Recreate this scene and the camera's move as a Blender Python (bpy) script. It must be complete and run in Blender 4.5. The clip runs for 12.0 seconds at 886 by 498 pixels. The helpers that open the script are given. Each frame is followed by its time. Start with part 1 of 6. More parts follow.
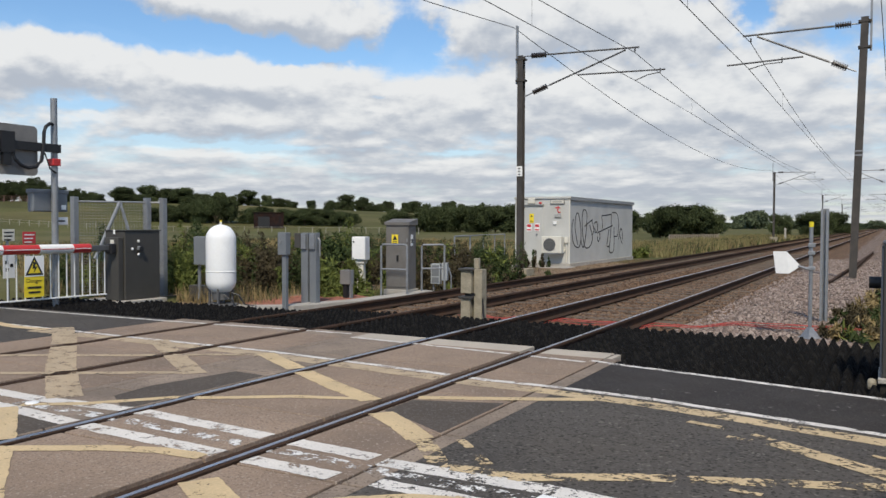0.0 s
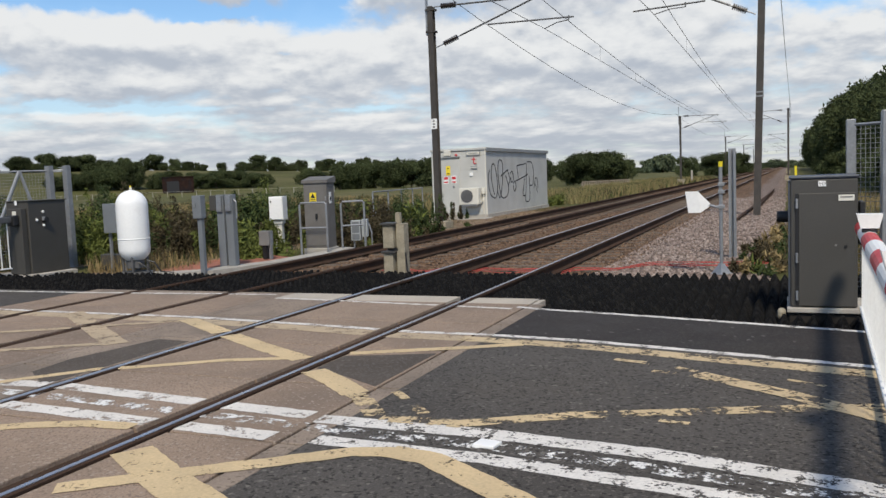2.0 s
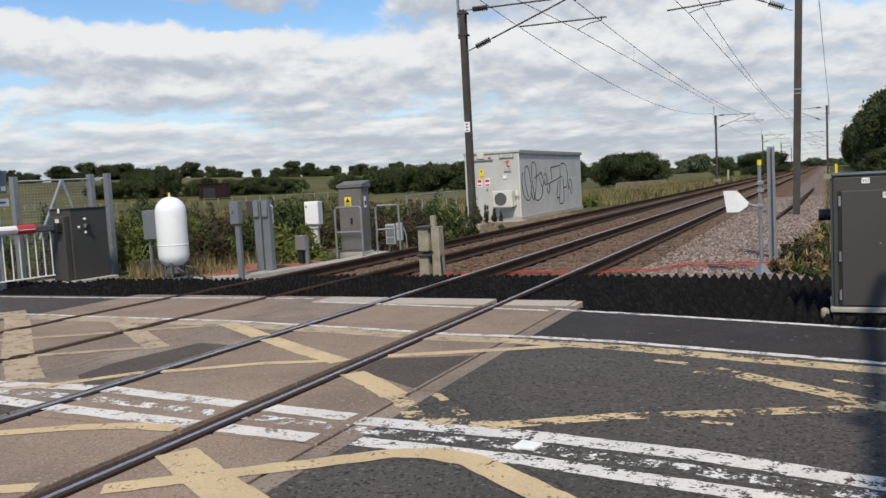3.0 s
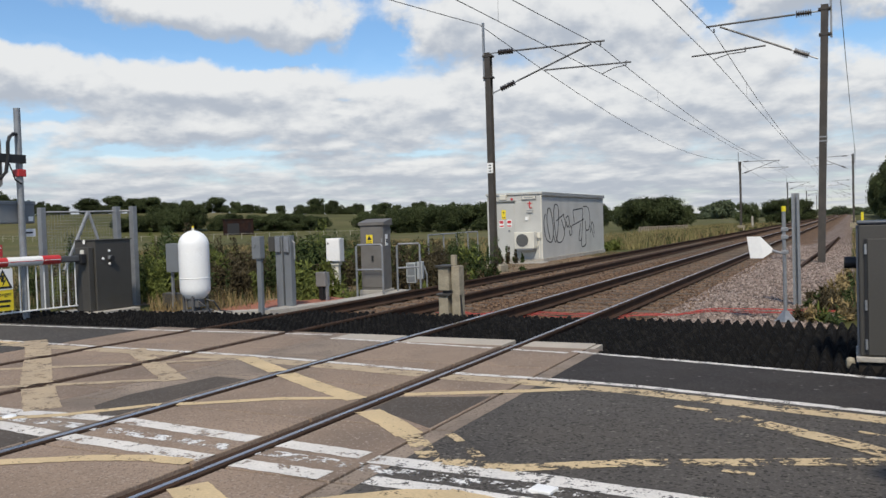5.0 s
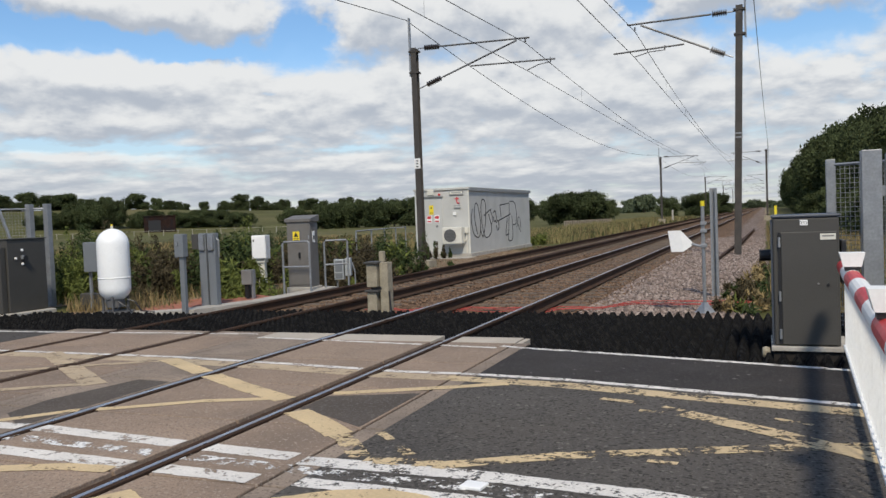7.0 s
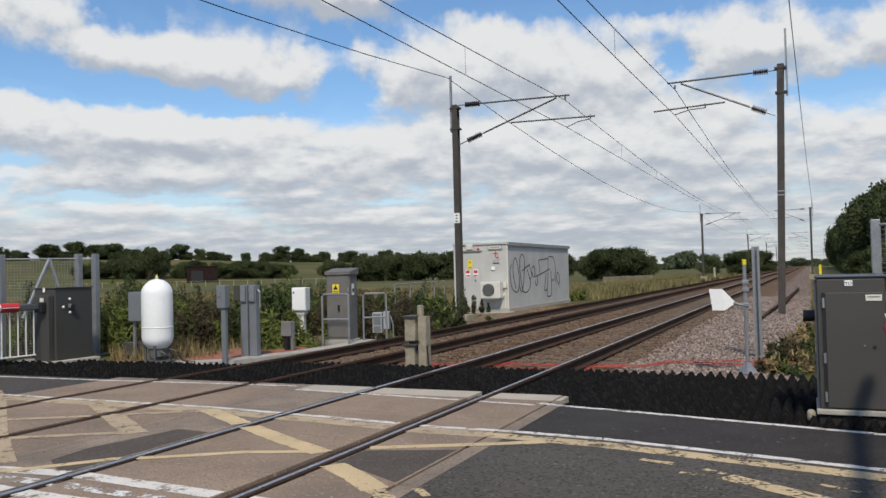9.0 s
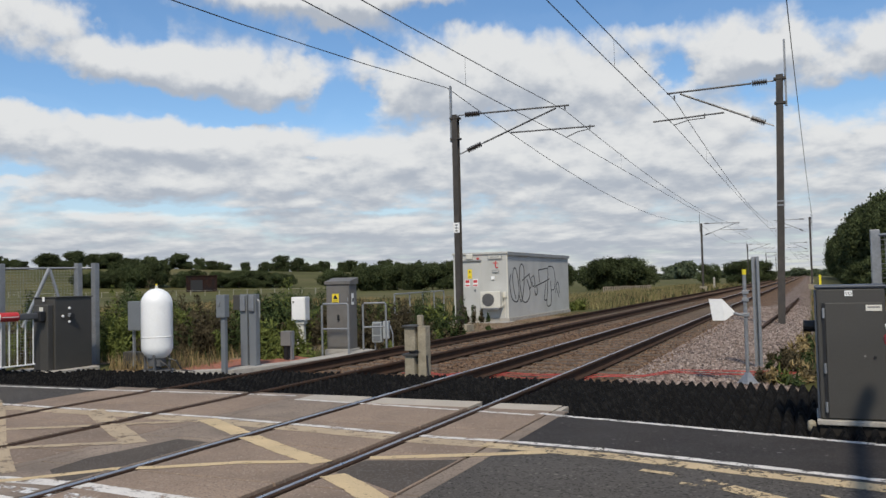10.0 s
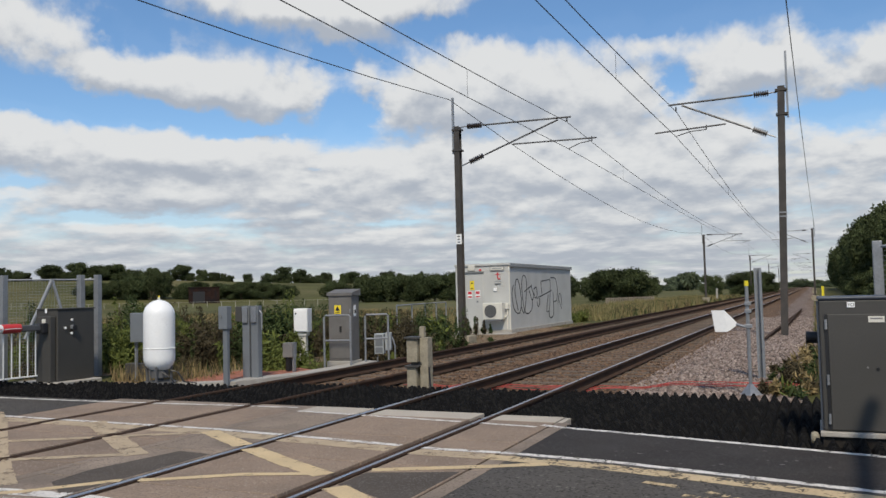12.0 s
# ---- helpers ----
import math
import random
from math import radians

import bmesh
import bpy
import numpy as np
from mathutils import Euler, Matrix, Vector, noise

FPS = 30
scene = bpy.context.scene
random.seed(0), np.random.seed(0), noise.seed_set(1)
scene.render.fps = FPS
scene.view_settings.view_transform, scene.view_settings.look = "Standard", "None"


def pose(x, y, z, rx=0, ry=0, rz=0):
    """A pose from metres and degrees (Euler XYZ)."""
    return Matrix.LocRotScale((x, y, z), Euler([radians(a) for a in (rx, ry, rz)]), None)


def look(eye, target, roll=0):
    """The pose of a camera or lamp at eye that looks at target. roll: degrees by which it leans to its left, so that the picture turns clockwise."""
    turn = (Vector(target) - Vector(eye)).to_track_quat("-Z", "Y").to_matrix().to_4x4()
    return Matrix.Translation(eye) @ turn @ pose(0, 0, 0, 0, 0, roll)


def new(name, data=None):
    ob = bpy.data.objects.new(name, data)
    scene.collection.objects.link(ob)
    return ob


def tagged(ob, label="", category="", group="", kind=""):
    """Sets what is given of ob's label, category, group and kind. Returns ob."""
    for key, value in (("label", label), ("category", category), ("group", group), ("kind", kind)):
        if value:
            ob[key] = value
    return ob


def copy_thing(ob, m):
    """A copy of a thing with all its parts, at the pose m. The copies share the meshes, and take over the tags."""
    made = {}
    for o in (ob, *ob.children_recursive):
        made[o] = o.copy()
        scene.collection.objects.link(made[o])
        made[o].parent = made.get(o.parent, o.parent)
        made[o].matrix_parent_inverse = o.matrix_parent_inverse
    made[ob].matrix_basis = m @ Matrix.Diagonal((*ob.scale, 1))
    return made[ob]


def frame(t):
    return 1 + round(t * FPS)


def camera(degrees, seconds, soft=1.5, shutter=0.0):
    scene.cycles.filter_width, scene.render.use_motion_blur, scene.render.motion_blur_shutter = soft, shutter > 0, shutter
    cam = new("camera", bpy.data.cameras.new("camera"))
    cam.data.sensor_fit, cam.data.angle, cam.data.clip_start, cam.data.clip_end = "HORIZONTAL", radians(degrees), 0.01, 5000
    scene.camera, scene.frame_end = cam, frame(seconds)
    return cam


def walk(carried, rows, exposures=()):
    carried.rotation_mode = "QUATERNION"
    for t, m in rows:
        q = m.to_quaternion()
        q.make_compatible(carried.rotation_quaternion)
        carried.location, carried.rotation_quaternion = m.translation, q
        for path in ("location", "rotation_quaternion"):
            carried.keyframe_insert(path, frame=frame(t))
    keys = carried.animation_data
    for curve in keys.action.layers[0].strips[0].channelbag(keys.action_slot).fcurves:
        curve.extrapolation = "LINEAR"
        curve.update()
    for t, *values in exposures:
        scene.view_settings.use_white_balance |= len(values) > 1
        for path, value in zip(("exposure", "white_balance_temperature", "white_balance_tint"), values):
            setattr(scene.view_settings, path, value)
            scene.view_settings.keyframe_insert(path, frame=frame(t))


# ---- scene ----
cam = camera(56.32, 12.0)
# seconds, place, turn (a phone held at chest height by the kerb)
ROWS = [
    (0.0, 3.368, -8.590, 1.376, 88.31, -0.20, 28.34),
    (0.5, 3.365, -8.607, 1.372, 88.17, -0.39, 28.82),
    (1.0, 3.342, -8.615, 1.363, 88.33, -0.57, 32.05),
    (1.2, 3.341, -8.621, 1.367, 88.12, -0.20, 32.35),
    (1.5, 3.341, -8.627, 1.371, 87.62, 0.50, 29.95),
    (1.6, 3.322, -8.611, 1.365, 87.25, 0.71, 27.78),
    (2.0, 3.308, -8.601, 1.357, 85.10, 2.29, 22.51),
    (2.2, 3.297, -8.606, 1.353, 84.38, 3.05, 22.15),
    (2.5, 3.284, -8.613, 1.348, 83.60, 4.04, 23.35),
    (3.0, 3.285, -8.613, 1.347, 85.45, 3.06, 24.78),
    (3.2, 3.284, -8.601, 1.352, 86.35, 2.59, 25.35),
    (5.0, 3.289, -8.594, 1.334, 88.29, 1.82, 26.32),
    (5.5, 3.280, -8.575, 1.331, 88.18, 1.94, 28.65),
    (6.0, 3.265, -8.563, 1.314, 87.13, 1.20, 29.97),
    (6.5, 3.265, -8.560, 1.312, 86.37, 1.74, 25.25),
    (7.0, 3.282, -8.584, 1.348, 87.78, 2.20, 21.32),
    (7.5, 3.290, -8.625, 1.354, 89.69, 1.28, 22.89),
    (7.7, 3.291, -8.630, 1.359, 89.95, 1.41, 23.57),
    (9.5, 3.299, -8.633, 1.361, 92.03, 1.35, 23.99),
    (10.0, 3.296, -8.638, 1.362, 92.26, 1.37, 23.96),
    (10.5, 3.273, -8.636, 1.358, 92.85, 1.28, 24.33),
    (11.0, 3.274, -8.631, 1.359, 93.30, 1.32, 25.29),
    (11.3, 3.286, -8.638, 1.361, 93.70, 1.20, 25.66),
    (11.5, 3.294, -8.642, 1.363, 93.97, 1.12, 26.09),
    (12.0, 3.302, -8.645, 1.363, 93.05, 1.40, 24.12),
]
walk(cam, [(t, pose(*row)) for t, *row in ROWS], [(0.0, -0.06), (1.5, -0.08), (2.5, -0.02), (5.0, -0.06), (7.5, -0.08), (9.5, -0.14), (10.5, -0.18), (12.0, -0.20)])

# ---------------------------------------------------------------- light
SUN_EL, SUN_AZ = 50.0, 157.0      # height, and bearing clockwise from the track's far end
scene.view_settings.exposure = 0.0
sun = new("sun", bpy.data.lights.new("sun", "SUN"))
sun.data.energy, sun.data.angle, sun.data.color = 3.7, radians(6.0), (1.0, 0.90, 0.75)
sun_dir = Vector((math.sin(radians(SUN_AZ)) * math.cos(radians(SUN_EL)), math.cos(radians(SUN_AZ)) * math.cos(radians(SUN_EL)), math.sin(radians(SUN_EL))))
sun.matrix_world = look(sun_dir * 100, (0, 0, 0))

world = bpy.data.worlds.new("sky")
scene.world = world
world.use_nodes = True
wt = world.node_tree
wt.nodes.clear()


def wn(kind):
    return wt.nodes.new(kind)


def wmath(op, a, b=None, c=None, clamp=False):
    n = wn("ShaderNodeMath")
    n.operation, n.use_clamp = op, clamp
    for i, v in enumerate((a, b, c)):
        if v is None:
            continue
        if isinstance(v, (int, float)):
            n.inputs[i].default_value = v
        else:
            wt.links.new(v, n.inputs[i])
    return n.outputs[0]


sky = wn("ShaderNodeTexSky")
sky.sky_type, sky.sun_disc, sky.sun_elevation, sky.sun_rotation = "NISHITA", False, radians(SUN_EL), radians(SUN_AZ)
sky.altitude, sky.air_density, sky.dust_density, sky.ozone_density = 50, 1.0, 0.1, 3.0
coord = wn("ShaderNodeTexCoord")
sep = wn("ShaderNodeSeparateXYZ")
wt.links.new(coord.outputs["Generated"], sep.inputs[0])
AZ = wmath("MULTIPLY", wmath("ARCTAN2", wmath("MULTIPLY", sep.outputs[0], -1.0), sep.outputs[1]), 57.2958)
EL = wmath("MULTIPLY", wmath("ARCSINE", sep.outputs[2]), 57.2958)


def drift(lift=0.0):
    """Flat co-ordinates of the cloud layer: bearing, and height drawn together towards the horizon."""
    up = wmath("MAXIMUM", wmath("ADD", EL, wmath("MULTIPLY_ADD", EL, 0.075 * lift, 0.22 * lift)), 0.02)
    return up, wmath("LOGARITHM", wmath("ADD", up, 1.6), 2.71828)


def cloud_noise(rise, scale_az, scale_el, shift, detail, rough, dist=0.0):
    comb = wn("ShaderNodeCombineXYZ")
    wt.links.new(wmath("MULTIPLY", AZ, scale_az), comb.inputs[0])
    wt.links.new(wmath("MULTIPLY_ADD", rise, scale_el, shift), comb.inputs[1])
    comb.inputs[2].default_value = shift * 1.7
    n = wn("ShaderNodeTexNoise")
    wt.links.new(comb.outputs[0], n.inputs["Vector"])
    n.inputs["Scale"].default_value, n.inputs["Detail"].default_value, n.inputs["Roughness"].default_value, n.inputs["Distortion"].default_value = 1.0, detail, rough, dist
    return n.outputs[0]


def cloud_puffs(rise, scale_az, scale_el, shift, detail):
    """Rounded heads of cloud of several sizes."""
    comb = wn("ShaderNodeCombineXYZ")
    wt.links.new(wmath("MULTIPLY", AZ, scale_az), comb.inputs[0])
    wt.links.new(wmath("MULTIPLY_ADD", rise, scale_el, shift), comb.inputs[1])
    comb.inputs[2].default_value = shift
    n = wn("ShaderNodeTexVoronoi")
    n.feature, n.normalize = "SMOOTH_F1", True
    wt.links.new(comb.outputs[0], n.inputs["Vector"])
    n.inputs["Scale"].default_value, n.inputs["Detail"].default_value, n.inputs["Roughness"].default_value, n.inputs["Smoothness"].default_value = 1.0, detail, 0.5, 0.55
    return wmath("SUBTRACT", 1.0, n.outputs["Distance"])


# banks of cloud: bearing left of the track, height, half widths, weight
BANKS = [
    (40.5, 14.0, 5.6, 1.55, 0.62), (36.0, 13.3, 3.2, 1.2, 0.25), (46.8, 14.6, 2.4, 0.7, 0.30), (33.0, 19.2, 7.5, 1.3, 0.60), (49.8, 16.8, 4.6, 1.6, 0.50),
    (21.5, 14.0, 7.0, 2.6, 0.58), (12.5, 13.2, 5.0, 2.0, 0.34), (9.5, 16.0, 2.2, 0.8, 0.26), (2.2, 14.1, 3.6, 1.4, 0.60), (-4.6, 13.6, 1.8, 1.3, 0.45),
    (-4.2, 7.8, 1.8, 1.1, 0.40), (54.0, 10.1, 4.4, 1.5, 0.50), (43.0, 9.6, 9.0, 1.05, 0.40), (28.0, 8.0, 12.0, 1.6, 0.30), (12.0, 8.4, 10.0, 2.6, 0.38),
    (42.0, 6.8, 9.0, 0.7, 0.26), (20.0, 3.0, 45.0, 1.6, 0.12),
]
# blue gaps between them
GAPS = [
    (50.0, 12.6, 4.2, 0.75, -0.62), (43.5, 11.9, 4.0, 0.55, -0.58), (36.5, 11.2, 4.0, 0.45, -0.50), (30.4, 12.4, 1.7, 1.3, -0.52), (31.2, 16.2, 1.5, 1.2, -0.55),
    (44.2, 17.8, 1.5, 1.8, -0.58), (23.5, 18.1, 3.4, 0.6, -0.40), (16.0, 18.7, 4.5, 1.2, -0.60), (6.5, 18.4, 5.0, 1.3, -0.60), (-3.0, 17.0, 3.0, 1.2, -0.50),
    (-2.8, 10.8, 3.0, 0.9, -0.60), (7.8, 13.6, 1.1, 0.9, -0.36), (51.6, 7.5, 1.8, 0.35, -0.42), (42.5, 5.2, 6.0, 0.22, -0.34), (33.0, 8.7, 1.8, 0.3, -0.30),
    (55.5, 13.4, 4.0, 1.0, -0.45), (47.6, 5.5, 1.6, 0.25, -0.34), (27.0, 4.9, 2.6, 0.22, -0.28),
]


def cloud_mass(lift):
    """How much cloud there is in a direction, or a little way above it."""
    up, rise = drift(lift)
    thin = wn("ShaderNodeMapRange")
    wt.links.new(up, thin.inputs[0])
    thin.inputs[1].default_value, thin.inputs[2].default_value, thin.inputs[3].default_value, thin.inputs[4].default_value = 8.0, 13.0, -0.06, -0.22
    fleece = cloud_noise(rise, 0.17, 3.8, 3.1, 6.0, 0.58, 0.15)
    heads = cloud_puffs(rise, 0.38, 6.0, 7.7, 3.0)
    total = wmath("ADD", wmath("MULTIPLY_ADD", fleece, 0.95, thin.outputs[0]), wmath("MULTIPLY", wmath("SUBTRACT", heads, 0.62), 0.72))
    # ragged outlines: the banks are looked up through a wobble
    across = wmath("MULTIPLY_ADD", wmath("SUBTRACT", cloud_noise(rise, 0.42, 8.0, 21.3, 4.0, 0.55), 0.5), 5.0, AZ)
    along = wmath("MULTIPLY_ADD", wmath("SUBTRACT", cloud_noise(rise, 0.48, 7.0, 33.7, 4.0, 0.55), 0.5), wmath("MULTIPLY_ADD", up, 0.13, 0.3), up)
    for az, el, sa, se, weight in BANKS + GAPS:
        da = wmath("DIVIDE", wmath("SUBTRACT", across, az), sa)
        de = wmath("DIVIDE", wmath("SUBTRACT", along, el), se)
        g = wmath("POWER", 2.71828, wmath("MULTIPLY", wmath("ADD", wmath("MULTIPLY", da, da), wmath("MULTIPLY", de, de)), -1.0))
        total = wmath("MULTIPLY_ADD", g, weight, total)
    return total


mass, over = cloud_mass(0.0), cloud_mass(1.0)
cover = wn("ShaderNodeMapRange")
cover.interpolation_type = "SMOOTHSTEP"
wt.links.new(mass, cover.inputs[0])
cover.inputs[1].default_value, cover.inputs[2].default_value, cover.inputs[3].default_value, cover.inputs[4].default_value = 0.24, 0.60, 0.04, 0.98
# heads catch the sun, bases are grey
_, rise0 = drift()
haze = wn("ShaderNodeMapRange")
wt.links.new(EL, haze.inputs[0])
haze.inputs[1].default_value, haze.inputs[2].default_value, haze.inputs[3].default_value, haze.inputs[4].default_value = 0.5, 7.0, -0.14, 0.14
body = wn("ShaderNodeMapRange")
body.interpolation_type = "SMOOTHSTEP"
relief = wmath("MULTIPLY_ADD", wmath("SUBTRACT", mass, over), 1.25, wmath("MULTIPLY_ADD", cloud_noise(rise0, 0.30, 7.0, 9.4, 5.0, 0.58, 0.1), 0.80, haze.outputs[0]))
wt.links.new(relief, body.inputs[0])
body.inputs[1].default_value, body.inputs[2].default_value = 0.14, 0.86
tone = wn("ShaderNodeMix")
tone.data_type = "RGBA"
wt.links.new(body.outputs[0], tone.inputs[0])
tone.inputs[6].default_value, tone.inputs[7].default_value = (0.55, 0.60, 0.68, 1), (0.97, 0.98, 0.98, 1)
blue, white, both, out = wn("ShaderNodeBackground"), wn("ShaderNodeBackground"), wn("ShaderNodeMixShader"), wn("ShaderNodeOutputWorld")
deep = wn("ShaderNodeHueSaturation")
deep.inputs["Saturation"].default_value = 1.15
wt.links.new(sky.outputs[0], deep.inputs["Color"])
wt.links.new(deep.outputs[0], blue.inputs[0])
wt.links.new(tone.outputs[2], white.inputs[0])
blue.inputs[1].default_value, white.inputs[1].default_value = 0.15, 0.88
veil = wn("ShaderNodeMapRange")
wt.links.new(EL, veil.inputs[0])
veil.inputs[1].default_value, veil.inputs[2].default_value, veil.inputs[3].default_value, veil.inputs[4].default_value = 2.0, 11.0, 0.62, 0.0
wt.links.new(wmath("ADD", cover.outputs[0], wmath("MULTIPLY", wmath("SUBTRACT", 1.0, cover.outputs[0]), veil.outputs[0])), both.inputs[0])
wt.links.new(blue.outputs[0], both.inputs[1])
wt.links.new(white.outputs[0], both.inputs[2])
wt.links.new(both.outputs[0], out.inputs[0])

# ---------------------------------------------------------------- materials


def mat(name, color, rough=0.7, metal=0.0, vary=0.15, scale=6.0, fine=80.0, bump=0.15, stain=None, stain_scale=1.2, stain_amount=0.4, coord_kind="Object", rnd=0.0, chips=None):
    """A surface with a base colour, two scales of variation, a stain colour in patches, and fine relief."""
    m = bpy.data.materials.new(name)
    m.use_nodes = True
    nt = m.node_tree
    b = nt.nodes["Principled BSDF"]
    tc = nt.nodes.new("ShaderNodeTexCoord")
    src = tc.outputs[coord_kind]

    def tex(s, d=4.0):
        n = nt.nodes.new("ShaderNodeTexNoise")
        nt.links.new(src, n.inputs["Vector"])
        n.inputs["Scale"].default_value, n.inputs["Detail"].default_value = s, d
        return n.outputs[0]

    def ramp(v, lo, hi, a, c):
        n = nt.nodes.new("ShaderNodeMapRange")
        nt.links.new(v, n.inputs[0])
        for i, x in enumerate((lo, hi, a, c)):
            n.inputs[i + 1].default_value = x
        return n.outputs[0]

    def times(a, c):
        n = nt.nodes.new("ShaderNodeMath")
        n.operation = "MULTIPLY"
        nt.links.new(a, n.inputs[0])
        nt.links.new(c, n.inputs[1])
        return n.outputs[0]

    f = times(ramp(tex(scale), 0.25, 0.75, 1 - vary, 1 + vary), ramp(tex(fine, 2.0), 0.25, 0.75, 1 - vary, 1 + vary))
    if rnd:
        oi = nt.nodes.new("ShaderNodeObjectInfo")
        f = times(f, ramp(oi.outputs["Random"], 0, 1, 1 - rnd, 1 + rnd))
    col = nt.nodes.new("ShaderNodeMix")
    col.data_type, col.blend_type = "RGBA", "MULTIPLY"
    col.inputs[0].default_value = 1.0
    col.inputs[6].default_value = (*color, 1)
    nt.links.new(f, col.inputs[7])
    c = col.outputs[2]
    if stain:
        mx = nt.nodes.new("ShaderNodeMix")
        mx.data_type = "RGBA"
        nt.links.new(ramp(tex(stain_scale, 6.0), 0.48, 0.66, 0.0, stain_amount), mx.inputs[0])
        nt.links.new(c, mx.inputs[6])
        mx.inputs[7].default_value = (*stain, 1)
        c = mx.outputs[2]
    if chips:
        # stone chips of two sizes set in the surface: scale per metre, colour, share
        for cs, cc, share in chips:
            vo = nt.nodes.new("ShaderNodeTexVoronoi")
            vo.inputs["Scale"].default_value = cs
            nt.links.new(src, vo.inputs["Vector"])
            sp = nt.nodes.new("ShaderNodeSeparateColor")
            nt.links.new(vo.outputs["Color"], sp.inputs[0])
            mx = nt.nodes.new("ShaderNodeMix")
            mx.data_type = "RGBA"
            nt.links.new(ramp(sp.outputs[0], 1 - share, 1 - share * 0.4, 0.0, 0.9), mx.inputs[0])
            nt.links.new(c, mx.inputs[6])
            mx.inputs[7].default_value = (*cc, 1)
            c = mx.outputs[2]
    nt.links.new(c, b.inputs["Base Color"])
    nt.links.new(ramp(tex(scale * 2), 0.3, 0.7, max(rough - 0.08, 0.02), min(rough + 0.08, 1)), b.inputs["Roughness"])
    b.inputs["Metallic"].default_value = metal
    if bump:
        bp = nt.nodes.new("ShaderNodeBump")
        bp.inputs["Strength"].default_value, bp.inputs["Distance"].default_value = bump, 0.01
        nt.links.new(tex(fine * 0.7), bp.inputs["Height"])
        nt.links.new(bp.outputs[0], b.inputs["Normal"])
    return m


def worn_paint(name, color, gone=0.5, scale=9.0, soft=0.025):
    """Road paint that has come off in flakes, so that the road shows through."""
    m = mat(name, color, 0.75, vary=0.12, scale=3, fine=60, bump=0.2)
    nt = m.node_tree
    b, o = nt.nodes["Principled BSDF"], nt.nodes["Material Output"]
    tc = nt.nodes.new("ShaderNodeTexCoord")
    n = nt.nodes.new("ShaderNodeTexNoise")
    n.inputs["Scale"].default_value, n.inputs["Detail"].default_value, n.inputs["Roughness"].default_value = scale, 8.0, 0.62
    nt.links.new(tc.outputs["Object"], n.inputs["Vector"])
    n2 = nt.nodes.new("ShaderNodeTexNoise")
    n2.inputs["Scale"].default_value, n2.inputs["Detail"].default_value, n2.inputs["Roughness"].default_value = scale * 5.5, 3.0, 0.6
    nt.links.new(tc.outputs["Object"], n2.inputs["Vector"])
    mixn = nt.nodes.new("ShaderNodeMix")
    mixn.inputs[0].default_value = 0.38
    nt.links.new(n.outputs[0], mixn.inputs[2])
    nt.links.new(n2.outputs[0], mixn.inputs[3])
    r = nt.nodes.new("ShaderNodeMapRange")
    r.inputs[1].default_value, r.inputs[2].default_value = gone - soft, gone + soft
    nt.links.new(mixn.outputs[0], r.inputs[0])
    t, mx = nt.nodes.new("ShaderNodeBsdfTransparent"), nt.nodes.new("ShaderNodeMixShader")
    nt.links.new(r.outputs[0], mx.inputs[0])
    nt.links.new(t.outputs[0], mx.inputs[1])
    nt.links.new(b.outputs[0], mx.inputs[2])
    nt.links.new(mx.outputs[0], o.inputs[0])
    return m


def gloss(m, level):
    """Lowers the mirror-like sheen of a dull surface."""
    m.node_tree.nodes["Principled BSDF"].inputs["Specular IOR Level"].default_value = level
    return m


